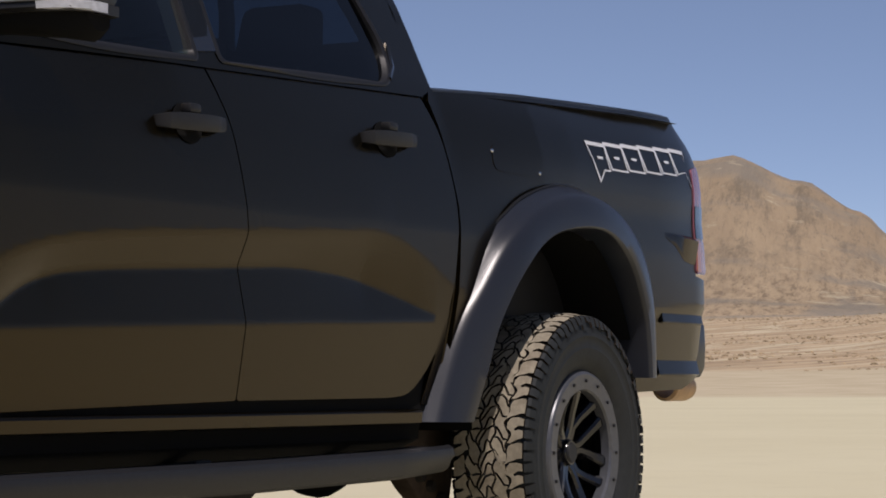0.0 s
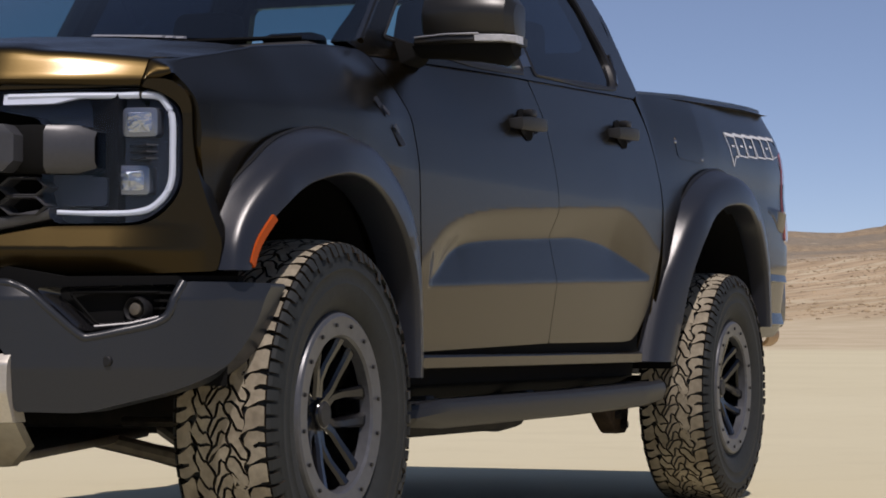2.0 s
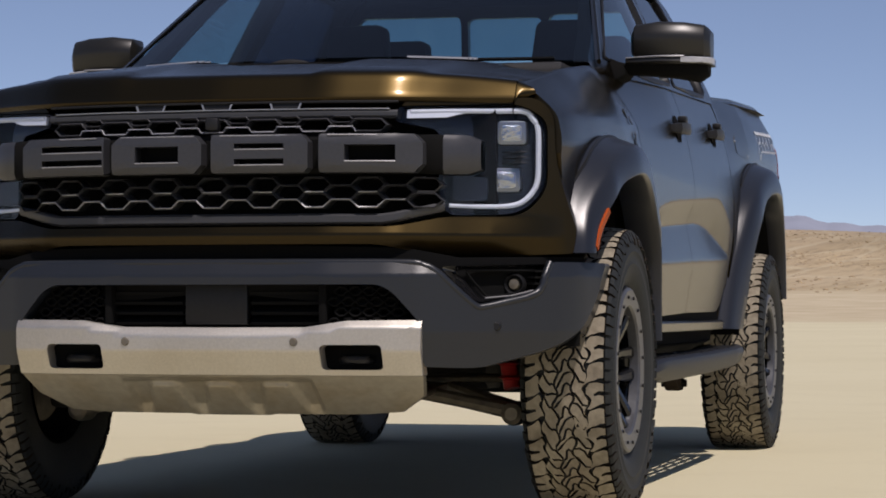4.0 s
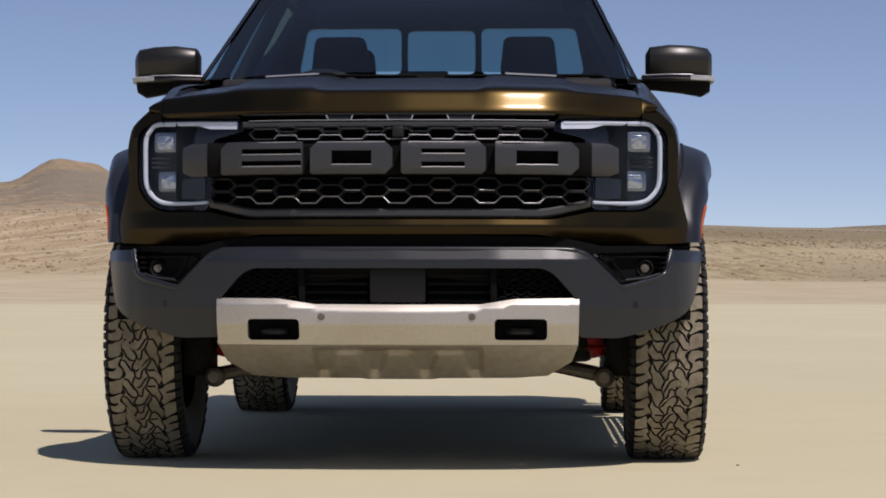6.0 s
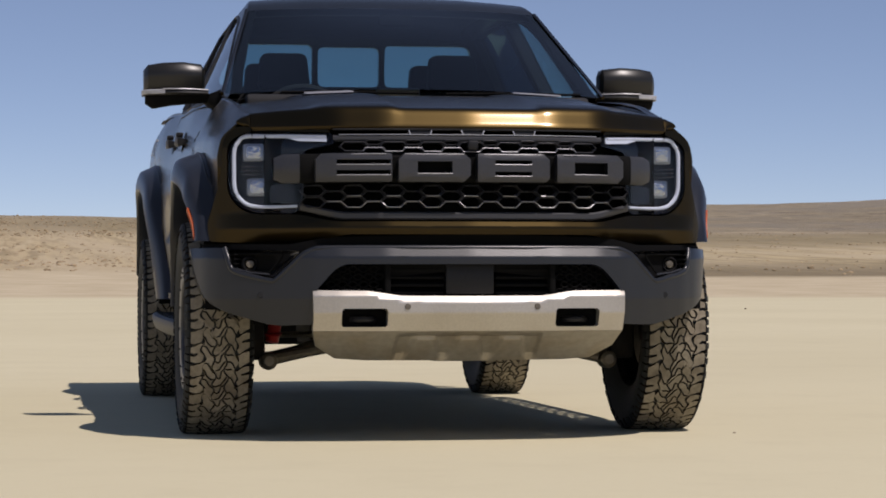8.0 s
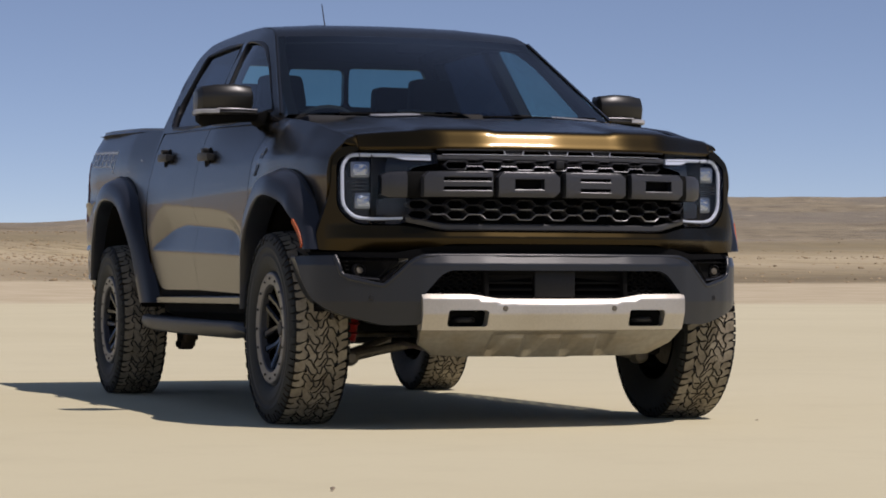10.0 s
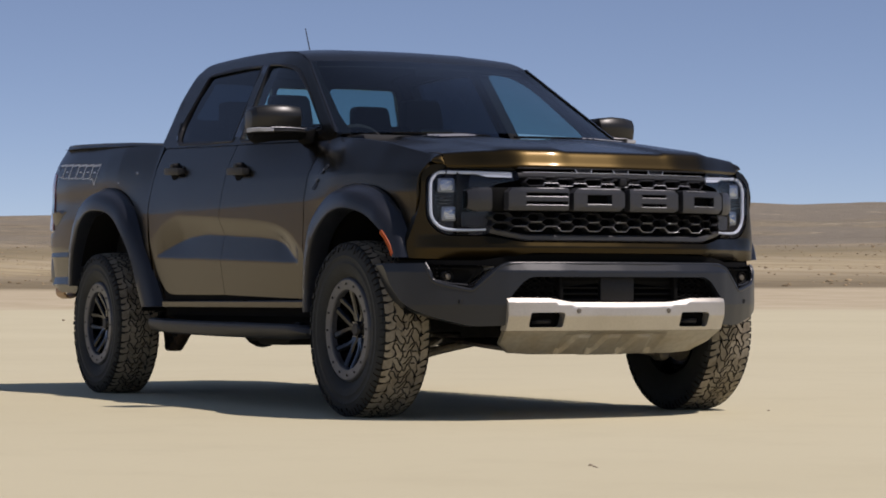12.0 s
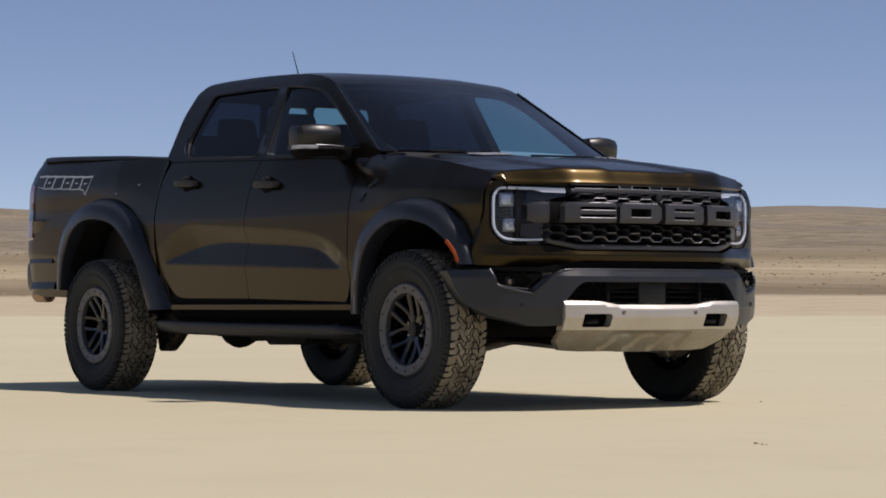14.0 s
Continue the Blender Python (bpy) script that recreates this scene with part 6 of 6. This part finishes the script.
def terrain(r, az):
    """Height of the ground at a distance and heading (degrees) from the truck."""
    if r < 60:
        return 0.0
    x, y = r * math.cos(radians(az)), r * math.sin(radians(az))
    front = 100 < az < 260
    st = lerp_table(SCRUB_TOP, az) if front else 1.4
    ht = lerp_table(HILL_TOP, az) if front else 1.9
    shore = 120.0
    z = 0.0
    if r > shore:
        u = min(1.0, (r - shore) / 420.0)
        ang = st * u ** 0.75
        ang += 0.06 * noise.noise((x * 0.02, y * 0.02, 0.3)) * min(1, u * 4)
        if r > 600:
            w = min(1.0, (r - 600) / 500.0)
            w = w * w * (3 - 2 * w)
            rough = noise.fractal((x * 0.006, y * 0.006, 1.7), 0.9, 2.1, 6)
            peak = max(ht, 0.2) + 0.16 * rough * max(0.5, ht - 1.3)
            ang = ang * (1 - w) + peak * w
            if r > 1150:
                ang *= max(0.0, 1 - (r - 1150) / 900.0) ** 0.5
        z = r * math.tan(radians(max(ang, -0.02)))
    return z


def build_ground():
    radii = [0, 3, 6, 10, 16, 25, 40, 60, 80, 100, 112, 120, 126, 134, 145, 160, 180, 205, 235, 270, 310, 355, 405, 460, 520, 570, 600]
    radii += [620 + 22 * i for i in range(26)] + [1230, 1330, 1500, 1800, 2200, 3000, 4200]
    heads = []
    a = -100.0
    while a < 260.0 - 1e-6:
        heads.append(a)
        a += 0.22 if 130 <= a < 212 else 4.0
    verts, faces = [(0, 0, 0)], []
    n = len(heads)
    for r in radii[1:]:
        for h in heads:
            verts.append((r * math.cos(radians(h)), r * math.sin(radians(h)), terrain(r, h if h > 90 else h + 360)))
    for j in range(n):
        faces.append((0, 1 + j, 1 + (j + 1) % n))
    for i in range(len(radii) - 2):
        o = 1 + i * n
        for j in range(n):
            k = (j + 1) % n
            faces.append((o + j, o + n + j, o + n + k, o + k))
    me = bpy.data.meshes.new("ground")
    me.from_pydata(verts, [], faces)
    me.shade_smooth()
    me.materials.append(ground_material())
    return tagged(new("ground", me), "flat pale dry lake bed rising into scrub and bare hills", "ground", kind="structure")


def ground_material():
    mat = bpy.data.materials.new("desert_ground")
    mat.use_nodes = True
    nt = mat.node_tree
    b = nt.nodes["Principled BSDF"]
    b.inputs["Roughness"].default_value, b.inputs["Specular IOR Level"].default_value = 0.95, 0.15
    geo = nt.nodes.new("ShaderNodeNewGeometry")
    flat = nt.nodes.new("ShaderNodeVectorMath")
    flat.operation = "MULTIPLY"
    flat.inputs[1].default_value = (1, 1, 0)
    nt.links.new(geo.outputs["Position"], flat.inputs[0])
    dist = nt.nodes.new("ShaderNodeVectorMath")
    dist.operation = "LENGTH"
    nt.links.new(flat.outputs["Vector"], dist.inputs[0])

    def tex(sc, detail=5.0, rough=0.55):
        n = nt.nodes.new("ShaderNodeTexNoise")
        n.inputs["Scale"].default_value, n.inputs["Detail"].default_value, n.inputs["Roughness"].default_value = sc, detail, rough
        nt.links.new(geo.outputs["Position"], n.inputs["Vector"])
        return n.outputs["Fac"]

    def span(v, a, z, lo=0.0, hi=1.0):
        r = nt.nodes.new("ShaderNodeMapRange")
        for key, val in (("From Min", a), ("From Max", z), ("To Min", lo), ("To Max", hi)):
            r.inputs[key].default_value = val
        nt.links.new(v, r.inputs["Value"])
        return r.outputs["Result"]

    def mix(f, a, c):
        m = nt.nodes.new("ShaderNodeMix")
        m.data_type = "RGBA"
        nt.links.new(f, m.inputs["Factor"])
        for v, key in ((a, "A"), (c, "B")):
            if isinstance(v, tuple):
                m.inputs[key].default_value = (*v, 1)
            else:
                nt.links.new(v, m.inputs[key])
        return m.outputs["Result"]

    def add(a, c, f):
        m = nt.nodes.new("ShaderNodeMath")
        m.operation = "MULTIPLY_ADD"
        nt.links.new(c, m.inputs[0])
        m.inputs[1].default_value = f
        nt.links.new(a, m.inputs[2])
        return m.outputs[0]

    # lake bed: pale clay with broad tints and fine cracks of tone
    lake = mix(span(tex(0.12, 4), 0.35, 0.65), LAKE_A, LAKE_B)
    lake = mix(span(tex(1.6, 6, 0.65), 0.5, 0.8, 0, 0.35), lake, LAKE_C)
    lake = mix(span(tex(22, 6, 0.7), 0.55, 0.8, 0, 0.3), lake, LAKE_C)
    sand = mix(span(tex(0.25, 6, 0.6), 0.35, 0.65), SAND_A, SAND_B)
    # the slope's mottling runs in long streaks down the fall line
    along = nt.nodes.new("ShaderNodeVectorMath")
    along.operation = "MULTIPLY"
    along.inputs[1].default_value = (0.07, 1, 0)
    nt.links.new(geo.outputs["Position"], along.inputs[0])

    def streak(sc, detail=5.0, rough=0.6):
        n = nt.nodes.new("ShaderNodeTexNoise")
        n.inputs["Scale"].default_value, n.inputs["Detail"].default_value, n.inputs["Roughness"].default_value = sc, detail, rough
        nt.links.new(along.outputs["Vector"], n.inputs["Vector"])
        return n.outputs["Fac"]

    scrub = mix(span(streak(0.55, 4), 0.46, 0.60), SCRUB_A, SCRUB_B)
    scrub = mix(span(streak(0.07, 4), 0.42, 0.62), scrub, SAND_B)
    far = mix(span(tex(0.02, 8, 0.7), 0.4, 0.62), HILL_A, HILL_B)
    far = mix(span(tex(0.085, 8, 0.8), 0.49, 0.60, 0, 0.75), far, HILL_C)
    far = mix(span(tex(0.35, 6, 0.8), 0.55, 0.7, 0, 0.6), far, HILL_A)
    sep = nt.nodes.new("ShaderNodeSeparateXYZ")
    nt.links.new(geo.outputs["Position"], sep.inputs[0])
    # the hillside on the truck's right is paler and redder, and walked over by sandy trails
    # across and up that hillside: the slope is drawn out so that its rubble has even grain on the steep face
    turned = nt.nodes.new("ShaderNodeVectorRotate")
    turned.rotation_type = "Z_AXIS"
    turned.inputs["Angle"].default_value = radians(-20)
    nt.links.new(geo.outputs["Position"], turned.inputs["Vector"])
    uphill = nt.nodes.new("ShaderNodeVectorMath")
    uphill.operation = "MULTIPLY"
    uphill.inputs[1].default_value = (0.13, 1, 0)
    nt.links.new(turned.outputs["Vector"], uphill.inputs[0])

    def rubble(sc, detail=5.0, rough=0.6):
        n = nt.nodes.new("ShaderNodeTexNoise")
        n.inputs["Scale"].default_value, n.inputs["Detail"].default_value, n.inputs["Roughness"].default_value = sc, detail, rough
        nt.links.new(uphill.outputs["Vector"], n.inputs["Vector"])
        return n.outputs["Fac"]

    south = span(sep.outputs["Y"], 20, -80)
    warm = mix(span(streak(0.16, 6, 0.65), 0.42, 0.60), WARM_A, WARM_B)
    warm = mix(span(streak(0.6, 4), 0.52, 0.64, 0, 0.8), warm, WARM_C)
    foot = mix(span(rubble(0.06, 8, 0.7), 0.40, 0.60), RED_A, WARM_A)
    foot = mix(span(rubble(0.16, 8, 0.8), 0.48, 0.58, 0, 0.8), foot, RED_B)
    foot = mix(span(rubble(0.34, 6, 0.85), 0.49, 0.57, 0, 0.8), foot, WARM_C)
    foot = mix(span(rubble(0.014, 5, 0.6), 0.50, 0.58, 0, 0.75), foot, SCREE)
    red = mix(span(rubble(0.018, 8, 0.7), 0.40, 0.60), RED_A, RED_B)
    red = mix(span(rubble(0.09, 8, 0.8), 0.49, 0.62, 0, 0.7), red, HILL_C)
    red = mix(span(rubble(0.32, 6, 0.8), 0.52, 0.66, 0, 0.6), red, HILL_C)
    red = mix(span(rubble(0.012, 6, 0.6), 0.50, 0.60, 0, 0.6), red, SCREE)
    steep = nt.nodes.new("ShaderNodeMath")
    steep.operation = "DIVIDE"
    nt.links.new(sep.outputs["Z"], steep.inputs[0])
    nt.links.new(dist.outputs["Value"], steep.inputs[1])
    far = mix(south, far, mix(span(steep.outputs[0], 0.040, 0.056), foot, red))
    scrub = mix(south, scrub, warm)
    bend = nt.nodes.new("ShaderNodeTexNoise")
    bend.inputs["Scale"].default_value = 0.16
    nt.links.new(along.outputs["Vector"], bend.inputs["Vector"])
    path = nt.nodes.new("ShaderNodeVectorMath")
    path.operation = "MULTIPLY_ADD"
    path.inputs[1].default_value = (7, 7, 0)
    nt.links.new(bend.outputs["Color"], path.inputs[0])
    nt.links.new(along.outputs["Vector"], path.inputs[2])
    web = nt.nodes.new("ShaderNodeTexVoronoi")
    web.feature, web.voronoi_dimensions = "DISTANCE_TO_EDGE", "2D"
    web.inputs["Scale"].default_value = 0.11
    nt.links.new(path.outputs["Vector"], web.inputs["Vector"])
    trail = nt.nodes.new("ShaderNodeMath")
    trail.operation = "MULTIPLY"
    nt.links.new(span(web.outputs["Distance"], 0.075, 0.03, 0, 0.8), trail.inputs[0])
    nt.links.new(south, trail.inputs[1])
    scrub = mix(trail.outputs[0], scrub, SAND_A)
    wob = add(dist.outputs["Value"], tex(0.03, 4), 30.0)
    c = mix(span(wob, 112, 140), lake, sand)
    c = mix(span(wob, 212, 232), c, scrub)
    # a belt of dark brush along the shore, where the plain runs east
    belt = nt.nodes.new("ShaderNodeMath")
    belt.operation = "MULTIPLY"
    nt.links.new(span(wob, 212, 226), belt.inputs[0])
    nt.links.new(span(wob, 350, 250, 0, 0.8), belt.inputs[1])
    side = nt.nodes.new("ShaderNodeMath")
    side.operation = "MULTIPLY"
    nt.links.new(belt.outputs[0], side.inputs[0])
    nt.links.new(span(sep.outputs["Y"], 15, 50), side.inputs[1])
    c = mix(side.outputs[0], c, mix(span(tex(0.3, 6, 0.7), 0.45, 0.75), BRUSH, SCRUB_B))
    # a darker brown strip at the far rim of the plain
    rim = nt.nodes.new("ShaderNodeMath")
    rim.operation = "MULTIPLY"
    nt.links.new(span(wob, 410, 490), rim.inputs[0])
    nt.links.new(span(wob, 620, 575, 0, 0.8), rim.inputs[1])
    north = nt.nodes.new("ShaderNodeMath")
    north.operation = "MULTIPLY"
    nt.links.new(rim.outputs[0], north.inputs[0])
    nt.links.new(span(sep.outputs["Y"], -80, 10), north.inputs[1])
    c = mix(north.outputs[0], c, mix(span(tex(0.12, 6, 0.7), 0.4, 0.65), RIM, SCRUB_B))
    # grey scree in the lower folds of the hill, with a few pale slides
    far = mix(span(tex(0.011, 6, 0.6), 0.46, 0.56, 0, 0.7), far, SCREE)
    far = mix(span(tex(0.05, 7, 0.7), 0.60, 0.66, 0, 0.7), far, SAND_A)
    c = mix(span(wob, 520, 640), c, far)
    nt.links.new(c, b.inputs["Base Color"])
    bp = nt.nodes.new("ShaderNodeBump")
    bp.inputs["Strength"].default_value, bp.inputs["Distance"].default_value = 0.35, 0.006
    nt.links.new(tex(14, 8, 0.7), bp.inputs["Height"])
    # rocky relief on the hills
    crag = nt.nodes.new("ShaderNodeBump")
    crag.inputs["Distance"].default_value = 3.0
    nt.links.new(span(wob, 560, 700, 0, 0.8), crag.inputs["Strength"])
    nt.links.new(rubble(0.16, 9, 0.75), crag.inputs["Height"])
    nt.links.new(bp.outputs["Normal"], crag.inputs["Normal"])
    nt.links.new(crag.outputs["Normal"], b.inputs["Normal"])
    return mat


LAKE_A, LAKE_B, LAKE_C = (0.582, 0.532, 0.364), (0.547, 0.496, 0.333), (0.463, 0.412, 0.273)
SAND_A, SAND_B = (0.525, 0.448, 0.308), (0.44, 0.365, 0.240)
SCRUB_A, SCRUB_B = (0.43, 0.350, 0.210), (0.25, 0.200, 0.113)
RIM, BRUSH, SCREE = (0.180, 0.150, 0.092), (0.150, 0.118, 0.072), (0.255, 0.225, 0.180)
RED_A, RED_B = (0.435, 0.330, 0.210), (0.345, 0.258, 0.165)
WARM_A, WARM_B, WARM_C = (0.47, 0.355, 0.225), (0.37, 0.275, 0.170), (0.225, 0.168, 0.110)
HILL_A, HILL_B, HILL_C = (0.350, 0.292, 0.198), (0.275, 0.228, 0.155), (0.16, 0.132, 0.096)
build_ground()


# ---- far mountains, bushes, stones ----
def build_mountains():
    """A far range, with the haze in front of it put into its colour."""
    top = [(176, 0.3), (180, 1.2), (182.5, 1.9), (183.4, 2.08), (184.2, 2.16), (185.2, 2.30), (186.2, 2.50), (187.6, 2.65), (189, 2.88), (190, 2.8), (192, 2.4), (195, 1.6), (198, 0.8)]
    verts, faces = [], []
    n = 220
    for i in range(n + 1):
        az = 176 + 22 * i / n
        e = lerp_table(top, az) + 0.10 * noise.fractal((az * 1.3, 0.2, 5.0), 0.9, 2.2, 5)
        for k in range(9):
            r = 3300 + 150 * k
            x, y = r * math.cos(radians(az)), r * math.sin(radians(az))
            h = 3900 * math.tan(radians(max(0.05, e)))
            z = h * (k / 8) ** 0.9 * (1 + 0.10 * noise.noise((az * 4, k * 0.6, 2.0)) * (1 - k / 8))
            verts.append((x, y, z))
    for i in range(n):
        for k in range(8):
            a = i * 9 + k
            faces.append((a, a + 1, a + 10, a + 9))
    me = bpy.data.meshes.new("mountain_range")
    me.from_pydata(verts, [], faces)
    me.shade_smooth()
    # bluish base colour carries the distance haze, not the rock's own tone
    me.materials.append(material("haze_tinted_rock", (0.275, 0.295, 0.36), rough=1.0, spec=0.0, vary=0.06, scale=0.01))
    return tagged(new("mountain_range", me), "far mountain range behind the scrub plain, tinted mauve in place of haze", "mountain", kind="structure")


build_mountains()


def build_bushes():
    """Low dry bushes on the slope, thinning towards the shore."""
    rnd = random.Random(11)
    shape = Shape()
    count = 0
    while count < 14000:
        az = rnd.uniform(132, 212)
        r = 203 + 360 * rnd.random() ** 0.8
        x, y = r * math.cos(radians(az)), r * math.sin(radians(az))
        if az < 168 and rnd.random() < 0.75:
            continue
        if noise.noise((x * 0.03, y * 0.03, 4.0)) < rnd.uniform(-0.5, 0.35):
            continue
        z = terrain(r, az)
        size = rnd.uniform(0.08, 0.27) * (1.6 if rnd.random() < 0.08 else 1.0)
        turn = rnd.uniform(0, 6.28)
        verts, faces = [], []
        n = 6
        for ring, (rad, h) in enumerate(((0.75, 0.0), (1.0, 0.45), (0.62, 1.0))):
            for k in range(n):
                a = turn + 2 * math.pi * (k + 0.5 * ring) / n
                q = size * rad * rnd.uniform(0.65, 1.3)
                verts.append((x + q * math.cos(a), y + q * math.sin(a), z - 0.05 + 0.60 * size * h * rnd.uniform(0.8, 1.2)))
        verts.append((x, y, z + 0.62 * size * rnd.uniform(0.85, 1.05)))
        for ring in range(2):
            for k in range(n):
                a, b = ring * n + k, ring * n + (k + 1) % n
                faces += [(a, b, n + a), (b, n + b, n + a)]
        faces += [(2 * n + k, 2 * n + (k + 1) % n, 3 * n) for k in range(n)]
        shape.add(verts, faces)
        count += 1
    me = bpy.data.meshes.new("dry_bushes")
    me.from_pydata(shape.verts, [], shape.faces)
    me.shade_smooth()
    me.materials.append(material("dry_scrub", (0.330, 0.252, 0.155), rough=1.0, spec=0.05, vary=0.3, scale=1.2, rand=0.30))
    return tagged(new("dry_bushes", me), "grey-brown low desert bushes dotted over the slope", "bush", kind="stuff")


build_bushes()
PEBBLE = material("pale_stone", (0.30, 0.24, 0.17), rough=0.9, vary=0.2, scale=40)
rnd = random.Random(5)
for x, y, r in ((4.98, -1.66, 0.007), (5.03, -1.675, 0.005), (5.07, -1.69, 0.004), (2.03, 1.055, 0.006), (-46.1, 13.9, 0.035), (-45.5, 14.9, 0.03)):
    s = Shape()
    rows = []
    for k in range(5):
        t = -1.2 + 2.6 * k / 4
        rows.append([(r * 1.6 * math.cos(t) * math.cos(a) * rnd.uniform(0.8, 1.2), r * math.cos(t) * math.sin(a) * rnd.uniform(0.8, 1.2), r * 0.7 * (math.sin(t) + 0.7)) for a in (2 * math.pi * j / 9 for j in range(9))])
    s.rows(rows, closed=True, caps=True)
    me = bpy.data.meshes.new("pebble")
    me.from_pydata(s.verts, [], s.faces)
    me.materials.append(PEBBLE)
    me.shade_smooth()
    ob = tagged(new("pebble", me), "small tan stone lying on the lake bed", "stone", "pebbles on the lake bed")
    ob.location = (x, y, -0.002)
